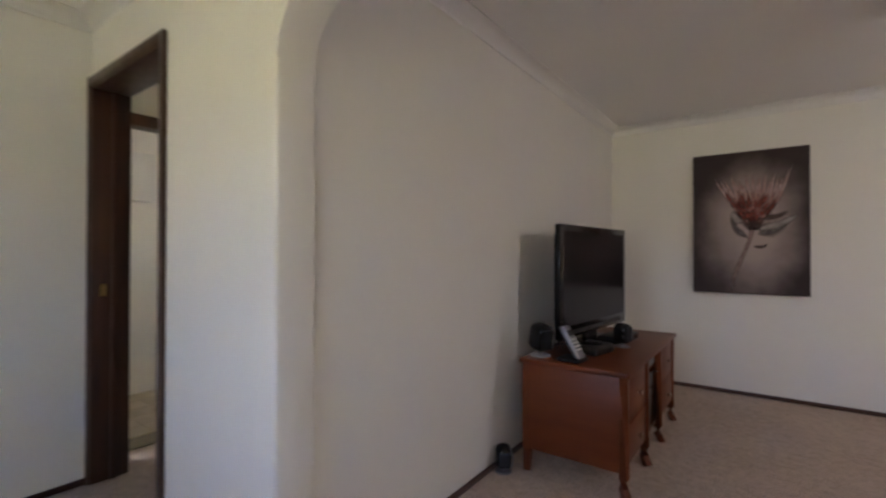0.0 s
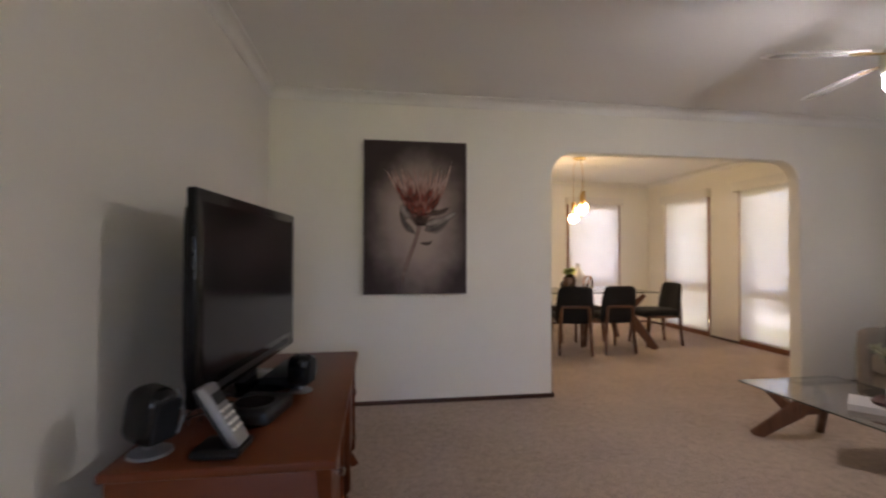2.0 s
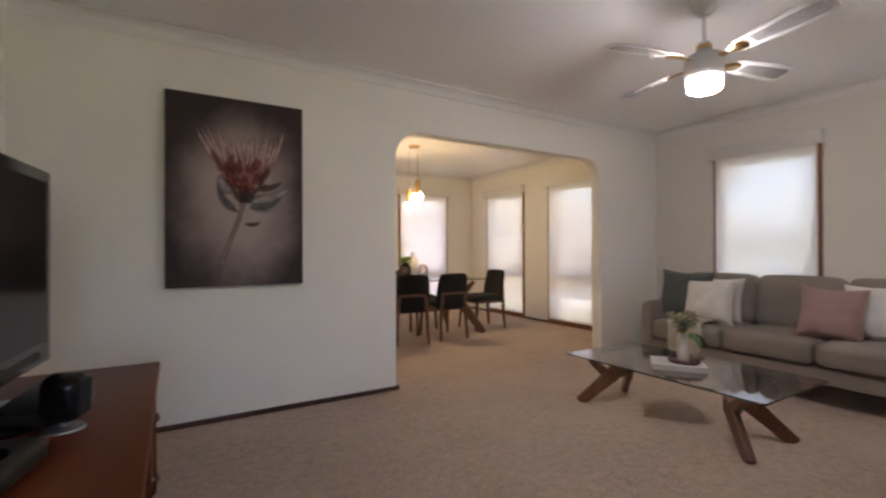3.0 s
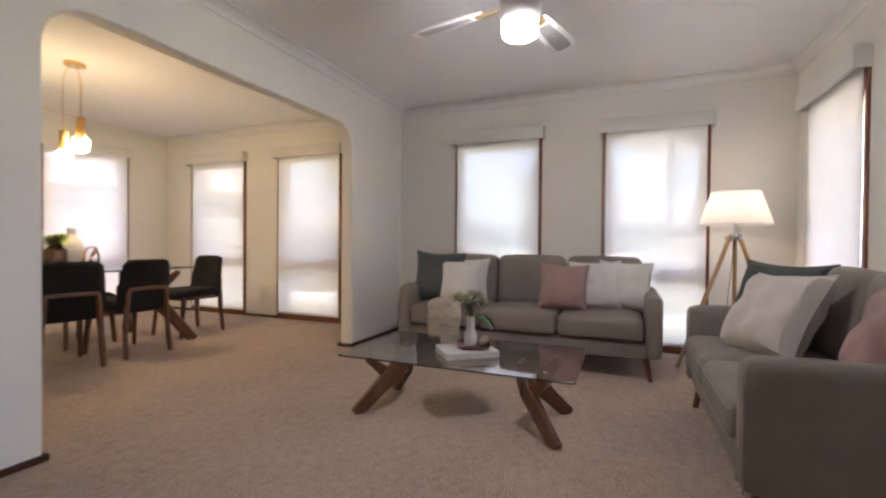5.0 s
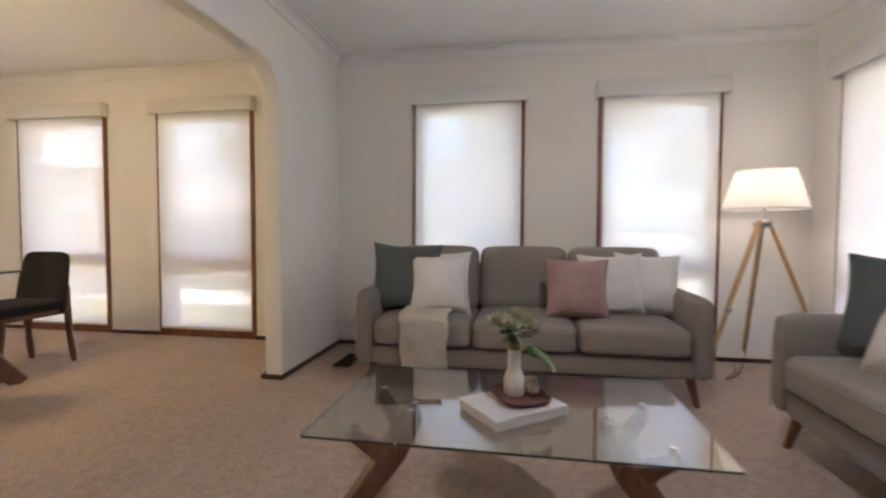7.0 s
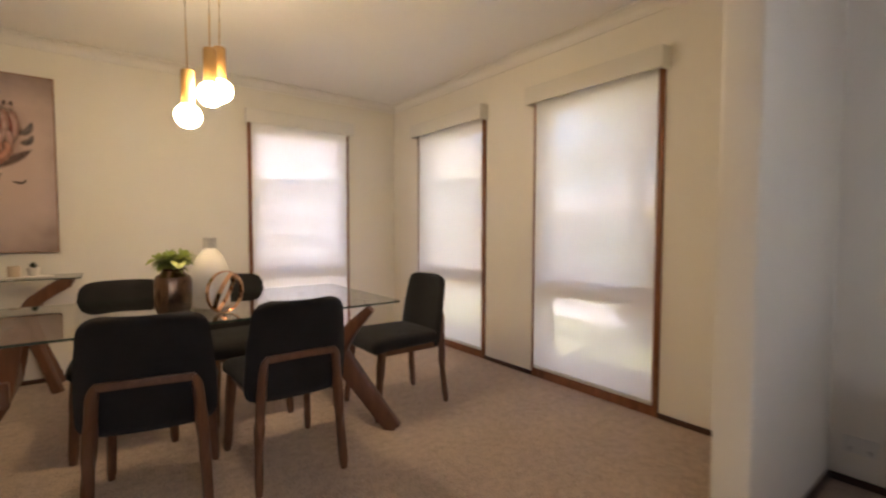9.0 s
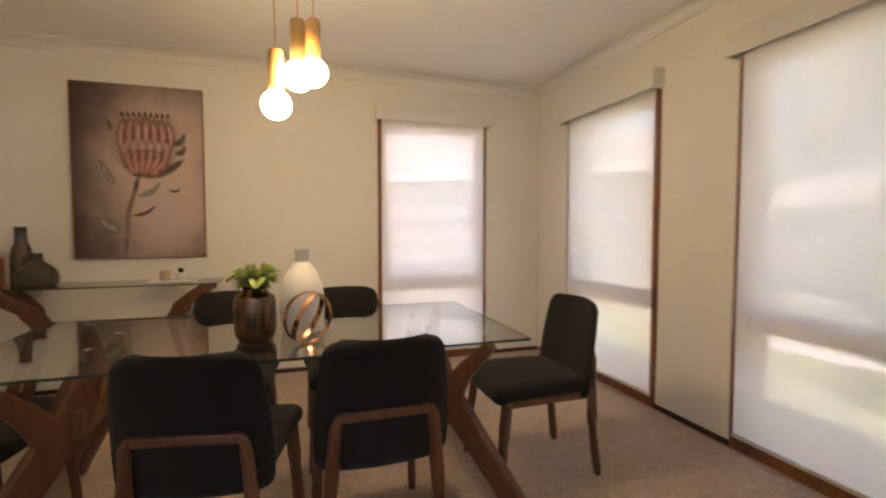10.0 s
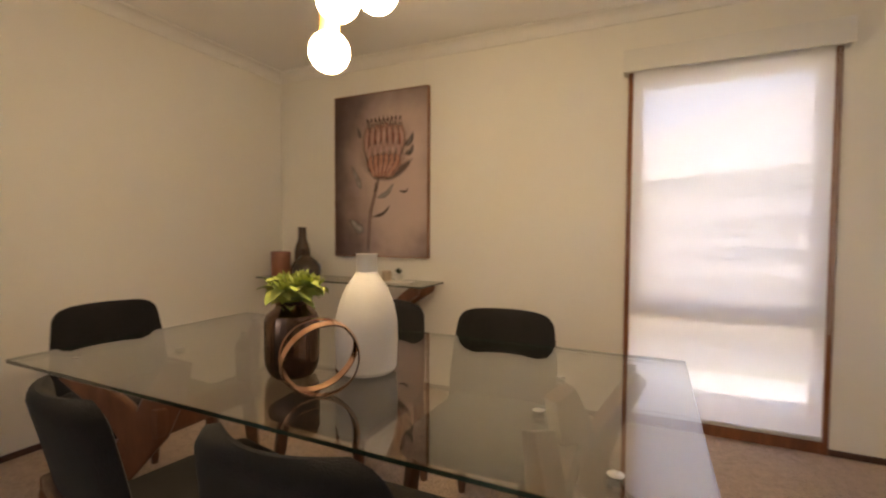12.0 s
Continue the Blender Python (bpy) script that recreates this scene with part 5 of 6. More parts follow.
d2 = thing("door_2", "dark-stained timber frame of the washroom doorway", "door frame", kind="structure")
for n_, y0, y1, z0, z1 in (("jamb", 0.547, 0.585, 0.0, 2.03), ("jamb", 1.26, 1.298, 0.0, 2.03), ("head", 0.585, 1.26, 1.96, 2.029)):
    part(n_, box(LOBBY_W - 0.11, LOBBY_W + 0.015, y0, y1, z0, z1, 0.003), DOORWOOD, d2)
tile_m = material("sandy_floor_tile", (0.48, 0.40, 0.28), 0.35, (0.36, 0.29, 0.19), scale=7, bump=0.1, bump_scale=30, random_shift=0.12)
bed = solid("floor_washroom", box(WC_W, LOBBY_W - 0.05, 0.41, 2.19, 0.001, 0.006), material("grey_grout", (0.22, 0.19, 0.15), 0.9), "sandy ceramic tiled washroom floor", "floor", kind="structure")
tile = link_mesh("tile", box(-0.098, 0.098, -0.098, 0.098, 0, 0.006, 0.002, 1), tile_m)
for i in range(5):
    for j in range(8):
        o = new("tile", tile)
        o.parent = bed
        o.location = (WC_W + 0.11 + 0.2 * i, 0.52 + 0.2 * j, 0.006)
wl = thing("washroom_cabinet", "small white wall cabinet in the washroom", "cabinet")
part("pane", box(WC_W + 0.001, WC_W + 0.12, 0.98, 1.16, 1.62, 2.02, 0.003), WHITE_PLASTIC, wl)
part("door", box(WC_W + 0.121, WC_W + 0.135, 0.982, 1.158, 1.625, 2.015, 0.003), WHITE_PLASTIC, wl)

vent = thing("floor_vent", "dark metal floor heating grille set in the carpet", "floor vent", pose(3.92, 3.815, 0.0, 0, 0, 0))
VENT = material("dark_bronze_metal", (0.035, 0.028, 0.022), 0.45, metal=0.6, scale=10)
bm = bmesh.new()
for x0, x1, y0, y1 in ((-0.16, 0.16, -0.065, -0.052), (-0.16, 0.16, 0.052, 0.065), (-0.16, -0.148, -0.052, 0.052), (0.148, 0.16, -0.052, 0.052)):
    box(x0, x1, y0, y1, 0.0005, 0.009, 0.002, 1, bm)
part("frame", bm, VENT, vent)
part("well", box(-0.148, 0.148, -0.052, 0.052, 0.0004, 0.0012), BLACK, vent)
slat = link_mesh("slat", box(-0.004, 0.004, -0.052, 0.052, 0.001, 0.007), VENT)
for k in range(18):
    o = new("slat", slat)
    o.parent = vent
    o.matrix_basis = pose(-0.14 + 0.0165 * k, 0, 0, 0, 25, 0)


def socket(m, label):
    t = thing("power_socket", label, "power socket", m)
    part("plate", soft_box(0.114, 0.010, 0.072, 0.004, 4), WHITE_PLASTIC, t)
    for s in (-1, 1):
        part("switch", soft_box(0.014, 0.006, 0.02, 0.0025, 3, centre=(s * 0.018, -0.006, 0.016)), WHITE_PLASTIC, t)
        for a, dx in ((28, -0.006), (-28, 0.006), (0, 0.0)):
            b = box(-0.0012, 0.0012, -0.0058, -0.0048, -0.005, 0.005)
            b.transform(Matrix.Translation((s * 0.032 + dx, 0, -0.012 - (0.010 if a == 0 else 0))) @ Matrix.Rotation(radians(a), 4, "Y"))
            part("slot", b, BLACK, t)


socket(pose(EAST - 0.0055, 3.99, 0.175, 0, 0, -90), "white plastic double power socket low on the wall")
socket(pose(4.27, SOUTH + 0.0055, 0.245, 0, 0, 180), "white plastic double power socket low in the corner")
socket(pose(0.62, NORTH - 0.0055, 0.30, 0, 0, 0), "white plastic double power socket under the console table")


# ---------------------------------------------------------------- dining room
CHARCOAL = fabric("charcoal_chair_cloth", (0.021, 0.0195, 0.0205), (0.014, 0.013, 0.0135), bump=0.4, weave=350)
CHAIR_WOOD = wood("walnut_chair_timber", (0.080, 0.032, 0.016), (0.170, 0.072, 0.035), rough=0.4, grain=(10, 10, 1.4))


def back_shell():
    """The upholstered back: a slightly cupped slab with rounded corners, narrower at its foot and top."""
    bm = bmesh.new()
    nu, nv = 18, 40
    sheets = {}
    for side in (0, 1):
        for j in range(nv + 1):
            v = j / nv
            z = 0.362 + 0.443 * v
            w = 0.222 + 0.012 * math.sin(math.pi * v) - 0.03 * v
            end = min(v, 1 - v) * 0.443
            if end < 0.06:
                w -= 0.06 - math.sqrt(max(0, 0.06 ** 2 - (0.06 - end) ** 2))
            for i in range(nu + 1):
                u = i / nu * 2 - 1
                y = 0.215 + 0.075 * v + 0.02 * v * v - 0.045 * (u * u) * (0.4 + 0.6 * v)
                thick = 0.045 * (1 - abs(u) ** 5) ** 0.5 * min(1, (end / 0.03 + 0.02)) ** 0.5 + 0.002
                sheets[side, j, i] = bm.verts.new((u * w, y + (thick / 2 if side else -thick / 2), z))
        for j in range(nv):
            for i in range(nu):
                bm.faces.new([sheets[side, j, i], sheets[side, j, i + 1], sheets[side, j + 1, i + 1], sheets[side, j + 1, i]])
    for j in range(nv):
        for i in (0, nu):
            bm.faces.new([sheets[0, j, i], sheets[0, j + 1, i], sheets[1, j + 1, i], sheets[1, j, i]])
    for i in range(nu):
        for j in (0, nv):
            bm.faces.new([sheets[0, j, i], sheets[0, j, i + 1], sheets[1, j, i + 1], sheets[1, j, i]])
    return bm


def seat_shape():
    bm = soft_box(0.44, 0.475, 0.075, 0.034, 10, 0.012)
    for v in bm.verts:
        front = (0.2375 - v.co.y) / 0.475
        v.co.x *= 0.93 + 0.09 * front
        v.co.z -= 0.012 * max(0, front - 0.8) * 5
    bm.transform(Matrix.Translation((0, -0.01, 0.432)))
    return bm


def dining_chair(m):
    """Front is -y; the base point is the middle of the floor under the seat."""
    t = thing("dining_chair", "charcoal upholstered dining chair with a walnut frame", "chair", m, group="chairs round the dining table")
    part("seat", seat_shape(), CHARCOAL, t)
    part("backrest", back_shell(), CHARCOAL, t)
    for s in (-1, 1):
        part("front_leg", beam(bend([(s * 0.185, -0.185, 0.39), (s * 0.195, -0.205, 0.22), (s * 0.205, -0.225, 0.0)], 4), [(0.040, 0.042)] * 4 + [(0.034, 0.034)] * 4 + [(0.026, 0.026)], round_=0.5), CHAIR_WOOD, t)
        part("rear_leg", beam(bend([(s * 0.140, 0.272, 0.562), (s * 0.157, 0.267, 0.535), (s * 0.168, 0.258, 0.40), (s * 0.180, 0.256, 0.22), (s * 0.188, 0.280, 0.0)], 4), [(0.028, 0.028)] * 4 + [(0.034, 0.032)] * 4 + [(0.040, 0.038)] * 4 + [(0.034, 0.034)] * 4 + [(0.026, 0.026)], round_=0.5), CHAIR_WOOD, t)
        part("side_rail", beam([(s * 0.180, -0.19, 0.382), (s * 0.166, 0.245, 0.378)], (0.024, 0.038), round_=0.4), CHAIR_WOOD, t)
    part("back_rail", beam(bend([(-0.150, 0.270, 0.560), (0.0, 0.282, 0.566), (0.150, 0.270, 0.560)], 6), (0.024, 0.030), round_=0.4), CHAIR_WOOD, t)
    part("front_rail", beam([(-0.18, -0.19, 0.382), (0.18, -0.19, 0.382)], (0.022, 0.036), round_=0.4), CHAIR_WOOD, t)
    return t


first = dining_chair(pose(2.512, 5.75, 0, 0, 0, 180))
for x, y, turn in ((2.0, 5.735, 169), (3.285, 6.005, -90), (2.50, 6.46, 2), (1.915, 6.47, -2), (1.125, 6.10, 84)):
    copy_thing(first, pose(x, y, 0, 0, 0, turn))

DTZ = 0.70
dt = thing("dining_table", "long glass-topped dining table on crossed walnut legs", "dining table")
glass_top("tabletop", 1.17, 3.13, 5.665, 6.60, DTZ, dt, 0.012)


for x, out in ((2.76, 1), (1.57, -1)):
    for s in (-1, 1):
        cy = 6.13
        bracket(dt, (x + out * 0.335, cy + s * 0.455, 0.0), (x + out * 0.085, cy + s * 0.205, 0.45), (x + out * 0.035, cy + s * 0.135, DTZ - 0.035),
                (x + out * 0.235, cy + s * 0.375, DTZ - 0.031), 0.104, 0.015, DTZ, 0.012)
    part("cross_rail", beam([(x + out * 0.06, cy - 0.22, 0.47), (x + out * 0.06, cy + 0.22, 0.47)], (0.06, 0.10), round_=0.2), WALNUT, dt)

# on the dining table
DT = DTZ + 0.0125
tall = thing("vase", "tall matt white bottle vase on the dining table", "vase", pose(2.265, 6.075, DT))
part("body", lathe([(0, 0), (0.078, 0), (0.088, 0.012), (0.092, 0.10), (0.090, 0.15), (0.080, 0.20), (0.060, 0.25), (0.036, 0.283), (0.031, 0.292), (0, 0.292)], 48), WHITE_CERAMIC, tall)
part("neck", lathe([(0, 0.2925), (0.031, 0.2925), (0.029, 0.335), (0.033, 0.345), (0.025, 0.345), (0.023, 0.30), (0, 0.298)], 36), WHITE_CERAMIC, tall, "pale grey-white ceramic neck")
BRONZE = material("bronze_glazed_ceramic", (0.21, 0.135, 0.095), 0.22, (0.12, 0.072, 0.050), scale=5, metal=1.0, stretch=(2, 2, 0.6), rough_vary=0.06)
pot = thing("vase", "ribbed bronze-glazed jar holding lime green foliage", "vase", pose(2.09, 5.955, DT) @ Matrix.Diagonal((1, 1, 1.12, 1)))
bm = bmesh.new()
prof = [(0.0, 0.0), (0.058, 0.0), (0.066, 0.010), (0.075, 0.03), (0.0765, 0.06), (0.0765, 0.135), (0.070, 0.155), (0.048, 0.170), (0.044, 0.180), (0.049, 0.190), (0.042, 0.190), (0.038, 0.172), (0.0, 0.165)]
rings = []
for r, z in prof:
    flute = 0.014 if 0.02 < z < 0.15 else 0.0
    rings.append([bm.verts.new((r * (1 - flute * (0.5 + 0.5 * math.cos(28 * 2 * math.pi * k / 112))) * math.cos(2 * math.pi * k / 112), r * (1 - flute * (0.5 + 0.5 * math.cos(28 * 2 * math.pi * k / 112))) * math.sin(2 * math.pi * k / 112), z)) for k in range(112)] if r else [bm.verts.new((0, 0, z))])
for a, b in zip(rings, rings[1:]):
    for k in range(112):
        q = list(dict.fromkeys([a[k % len(a)], a[(k + 1) % len(a)], b[(k + 1) % len(b)], b[k % len(b)]]))
        if len(q) > 2:
            bm.faces.new(q)
part("body", bm, BRONZE, pot)
sprig("foliage", "lime green succulent blooms in the bronze jar", pose(2.09, 5.955, DT + 0.205), 9, (0.056, 0.052, 0.5), LIME_LEAF, LIME_LEAF, 0.062, 0.055, 9, 11, bloom_scale=1.1)
COPPER = material("polished_copper", (0.82, 0.53, 0.36), 0.16, (0.70, 0.41, 0.26), metal=1.0, scale=6, rough_vary=0.05)
orb = thing("ring_ornament", "polished copper ornament of interlocking rings", "ornament", pose(2.285, 5.845, DT + 0.0985))
for ry, rz in ((0, 30), (24, 66)):
    bm = bmesh.new()
    n, R, wd, th = 64, 0.098, 0.019, 0.004
    loop = []
    for k in range(n):
        a = 2 * math.pi * k / n
        c, s = math.cos(a), math.sin(a)
        loop.append([bm.verts.new((c * r, y, s * r)) for r, y in ((R - th, -wd / 2), (R, -wd / 2), (R, wd / 2), (R - th, wd / 2))])
    for k in range(n):
        a, b = loop[k], loop[(k + 1) % n]
        for i in range(4):
            bm.faces.new([a[i], a[(i + 1) % 4], b[(i + 1) % 4], b[i]])
    bm.transform(Matrix.Rotation(radians(ry), 4, "Y") @ Matrix.Rotation(radians(rz), 4, "Z"))
    part("ring", bm, COPPER, orb)

# pendants over the table
pend = thing("pendant_light", "cluster of three timber-collared globe pendants, all lit", "pendant light")
CAN = (2.25, 6.0)
part("canopy", lathe([(0, CEIL - 0.001), (0.075, CEIL - 0.001), (0.075, CEIL - 0.022), (0.06, CEIL - 0.028), (0, CEIL - 0.028)], 36, centre=(*CAN, 0)), BRASS, pend, "round brass ceiling rose")
GLOBE = glowing("warm_globe_bulb", (1.0, 0.725, 0.36), 3.4)
GOLD = wood("golden_timber_collar", (0.42, 0.23, 0.07), (0.62, 0.39, 0.14), rough=0.35, grain=(12, 12, 2))
for (x, y, z) in ((2.177, 6.019, 1.636), (2.262, 5.95, 1.735), (2.322, 6.045, 1.785)):
    p = thing("pendant", "", "")
    p.parent = pend
    part("globe", lathe([(0.058 * math.sin(math.pi * k / 16), -0.058 * math.cos(math.pi * k / 16)) for k in range(17)], 28, centre=(x, y, z)), GLOBE, p, "lit warm globe")
    part("collar", lathe([(0, 0.052), (0.027, 0.052), (0.029, 0.058), (0.029, 0.205), (0.026, 0.212), (0, 0.213)], 28, centre=(x, y, z)), GOLD, p, "golden turned collar")
    part("cord", beam(bend([(x, y, z + 0.21), (x, y, CEIL - 0.15), ((x + 2 * CAN[0]) / 3, (y + 2 * CAN[1]) / 3, CEIL - 0.025)], 4), (0.005, 0.005), round_=1, n=6), BRASS, p)

# console table along the north wall
CZT = 0.765
con = thing("console_table", "narrow glass-topped console table on walnut legs", "console table")
glass_top("tabletop", 0.29, 1.72, 7.455, 7.80, CZT, con)
for x, out in ((0.66, -1), (1.42, 1)):
    for s in (-1, 1):
        cy = 7.63
        part("leg", beam(bend([(x + out * 0.16, cy + s * 0.13, 0.0), (x + out * 0.05, cy + s * 0.06, 0.34), (x - out * 0.01, cy + s * 0.012, 0.54)], 5), [(0.042, 0.065)] * 5 + [(0.044, 0.085)] * 5 + [(0.046, 0.10)], round_=0.2), WALNUT, con)
        part("support_arm", beam(bend([(x - out * 0.01, cy - s * 0.01, 0.50), (x + out * 0.07, cy + s * 0.06, 0.63), (x + out * 0.25, cy + s * 0.12, CZT - 0.008)], 5), [(0.046, 0.10)] * 5 + [(0.044, 0.075)] * 5 + [(0.040, 0.026)], round_=0.2), WALNUT, con)
CT = CZT + 0.0105
solid("candle_holder", lathe([(0, 0), (0.070, 0), (0.073, 0.01), (0.073, 0.185), (0.070, 0.19), (0.064, 0.19), (0.064, 0.06), (0, 0.05)], 36), material("terracotta_glass", (0.34, 0.145, 0.085), 0.4, (0.26, 0.10, 0.055), scale=8), "terracotta cylinder candle holder on the console", "candle holder", m=pose(0.42, 7.59, CT))
SMOKE = material("dark_smoky_glaze", (0.040, 0.034, 0.033), 0.16, (0.095, 0.055, 0.035), scale=5, stretch=(1, 1, 3), coat=0.3)
solid("vase", lathe([(0, 0), (0.055, 0), (0.06, 0.01), (0.06, 0.19), (0.05, 0.24), (0.034, 0.28), (0.031, 0.365), (0.035, 0.38), (0.028, 0.38), (0.024, 0.28), (0, 0.27)], 36), SMOKE, "tall dark smoky glazed bottle vase on the console", "vase", m=pose(0.535, 7.70, CT))
solid("vase", lathe([(0, 0), (0.090, 0), (0.108, 0.015), (0.112, 0.05), (0.105, 0.09), (0.08, 0.125), (0.05, 0.15), (0.034, 0.165), (0.032, 0.205), (0.036, 0.212), (0.028, 0.212), (0.026, 0.165), (0, 0.155)], 40), SMOKE, "squat dark smoky glazed bottle vase on the console", "vase", m=pose(0.66, 7.60, CT))
solid("tray", box(-0.15, 0.15, -0.05, 0.05, 0, 0.010, 0.004, 3), WHITE_CERAMIC, "slim white serving tray on the console", "tray", m=pose(1.42, 7.60, CT))
solid("candle", lathe([(0, 0), (0.030, 0), (0.032, 0.004), (0.032, 0.066), (0.028, 0.07), (0, 0.068)], 28), material("cream_candle_wax", (0.62, 0.50, 0.38), 0.5, scale=10), "short cream pillar candle on the tray", "candle", m=pose(1.375, 7.60, CT + 0.0105))
cup = thing("succulent_pot", "tiny dark succulent in a white pot", "pot plant", pose(1.47, 7.60, CT + 0.0105))
part("pot", lathe([(0, 0), (0.026, 0), (0.034, 0.05), (0.035, 0.055), (0.029, 0.055), (0, 0.048)], 28), WHITE_CERAMIC, cup)
blade = link_mesh("leaf", leaf_blade(0.04, 0.014, -0.3), material("dark_succulent", (0.025, 0.04, 0.02), 0.5, scale=30))
for k in range(22):
    o = new("leaf", blade)
    o.parent = cup
    o.matrix_basis = Matrix.Translation((0, 0, 0.05)) @ Matrix.Rotation(k * 2.4, 4, "Z") @ Matrix.Rotation(radians(-20 - 3 * k), 4, "Y")


# ---------------------------------------------------------------- outside
GRASS = material("dry_lawn", (0.21, 0.20, 0.095), 0.95, (0.14, 0.15, 0.065), scale=1.5, bump=0.8, bump_scale=60)
ASPHALT = material("road_asphalt", (0.06, 0.06, 0.06), 0.9, scale=4, bump=0.3, bump_scale=120)
CONCRETE = material("pale_concrete", (0.50, 0.48, 0.445), 0.85, (0.42, 0.40, 0.365), scale=2, bump=0.2, bump_scale=60)
PALING = material("weathered_paling", (0.43, 0.38, 0.33), 0.9, (0.33, 0.285, 0.24), scale=4, stretch=(6, 6, 0.6), random_shift=0.15)
BRICK = material("pale_rendered_wall", (0.50, 0.46, 0.40), 0.85, (0.42, 0.38, 0.33), scale=3)
TILE_ROOF = material("grey_roof_tiles", (0.21, 0.18, 0.165), 0.85, (0.15, 0.13, 0.12), scale=2, bump=0.8, bump_scale=10)
GUTTER = material("cream_gutter_paint", (0.62, 0.58, 0.50), 0.5, scale=4)
BARK = material("grey_bark", (0.16, 0.125, 0.095), 0.95, (0.09, 0.07, 0.05), scale=6, bump=0.8, bump_scale=20, stretch=(1, 1, 0.3))
FOLIAGE = material("gum_foliage", (0.065, 0.085, 0.035), 0.7, (0.035, 0.05, 0.02), scale=3)
CYPRESS = material("conifer_foliage", (0.045, 0.065, 0.028), 0.8, (0.028, 0.042, 0.018), scale=3)

ground = bmesh.new()
bmesh.ops.create_grid(ground, x_segments=40, y_segments=40, size=600)
for v in ground.verts:
    v.co.z = -0.30
solid("ground", ground, GRASS, "dry lawn and open ground around the house", "ground", kind="structure")
solid("pavement", box(7.6, 9.0, -60, 60, -0.34, -0.27, 0.01), CONCRETE, "pale concrete footpath along the street", "pavement", kind="structure")
solid("road", box(12.0, 19.0, -120, 120, -0.36, -0.285), ASPHALT, "grey asphalt street", "road", kind="structure")
solid("kerb", box(11.8, 12.0, -120, 120, -0.36, -0.20, 0.02), CONCRETE, "pale concrete kerb along the street", "kerb", kind="structure")
solid("porch_slab", box(HALL_EAST + 0.21, 6.0, -3.2, SOUTH - THICK - 0.04, -0.36, -0.08, 0.01), material("grey_porch_concrete", (0.22, 0.21, 0.195), 0.85, (0.17, 0.16, 0.15), scale=2, bump=0.2, bump_scale=60), "grey concrete porch slab beside the house", "porch", kind="structure")
solid("path_side", box(-1.0, EAST + 0.4, NORTH + THICK + 0.05, NORTH + 2.2, -0.36, -0.24, 0.01), CONCRETE, "pale concrete side path", "path", kind="structure")


def paling_fence(name, x0, x1, y, top, label):
    t = thing(name, label, "fence")
    board = link_mesh("paling", box(-0.049, 0.049, -0.007, 0.007, 0, top + 0.30, 0.003, 1), PALING)
    k, x = 0, x0
    while x < x1:
        o = new("paling", board)
        o.parent = t
        o.location = (x, y + (0.008 if k % 2 else 0.0), -0.31 + 0.006 * math.sin(k * 1.7))
        x += 0.102
        k += 1
    for z in (0.10, 0.70, 1.02, top - 0.17):
        part("rail", box(x0 - 0.05, x1, y - 0.055, y - 0.009, z - 0.04, z + 0.04, 0.004), PALING, t)
    for i in range(int((x1 - x0) / 2.4) + 1):
        part("post", box(x0 + 2.4 * i - 0.05, x0 + 2.4 * i + 0.05, y - 0.15, y - 0.056, -0.31, top - 0.05, 0.004), PALING, t)
    return t


paling_fence("paling_fence", -4.0, 12.0, NORTH + 2.7, 1.50, "weathered timber paling fence beside the house")


def hip_house(name, label, x0, x1, y0, y1, wall_h, rise, over=0.5, m=None):
    t = thing(name, label, "house", m)
    part("wall", box(x0, x1, y0, y1, -0.32, wall_h), BRICK, t)
    bm = bmesh.new()
    e0 = [bm.verts.new((x, y, wall_h)) for x, y in ((x0 - over, y0 - over), (x1 + over, y0 - over), (x1 + over, y1 + over), (x0 - over, y1 + over))]
    if x1 - x0 > y1 - y0:
        d = (y1 - y0) / 2 + over
        r = [bm.verts.new((x0 - over + d, (y0 + y1) / 2, wall_h + rise)), bm.verts.new((x1 + over - d, (y0 + y1) / 2, wall_h + rise))]
        faces = [(e0[0], e0[1], r[1], r[0]), (e0[1], e0[2], r[1]), (e0[2], e0[3], r[0], r[1]), (e0[3], e0[0], r[0])]
    else:
        d = (x1 - x0) / 2 + over
        r = [bm.verts.new(((x0 + x1) / 2, y0 - over + d, wall_h + rise)), bm.verts.new(((x0 + x1) / 2, y1 + over - d, wall_h + rise))]
        faces = [(e0[0], e0[1], r[0]), (e0[1], e0[2], r[1], r[0]), (e0[2], e0[3], r[1]), (e0[3], e0[0], r[0], r[1])]
    for f in faces:
        bm.faces.new(f)
    bm.faces.new(list(reversed(e0)))
    part("roof", bm, TILE_ROOF, t, "hipped tiled roof")
    bm = bmesh.new()
    for a in ((x0 - over, x1 + over, y0 - over - 0.06, y0 - over), (x0 - over, x1 + over, y1 + over, y1 + over + 0.06), (x0 - over - 0.06, x0 - over, y0 - over, y1 + over), (x1 + over, x1 + over + 0.06, y0 - over, y1 + over)):
        box(*a, wall_h - 0.12, wall_h + 0.02, 0.01, 1, bm)
    part("gutter", bm, GUTTER, t, "cream painted gutter")
    return t


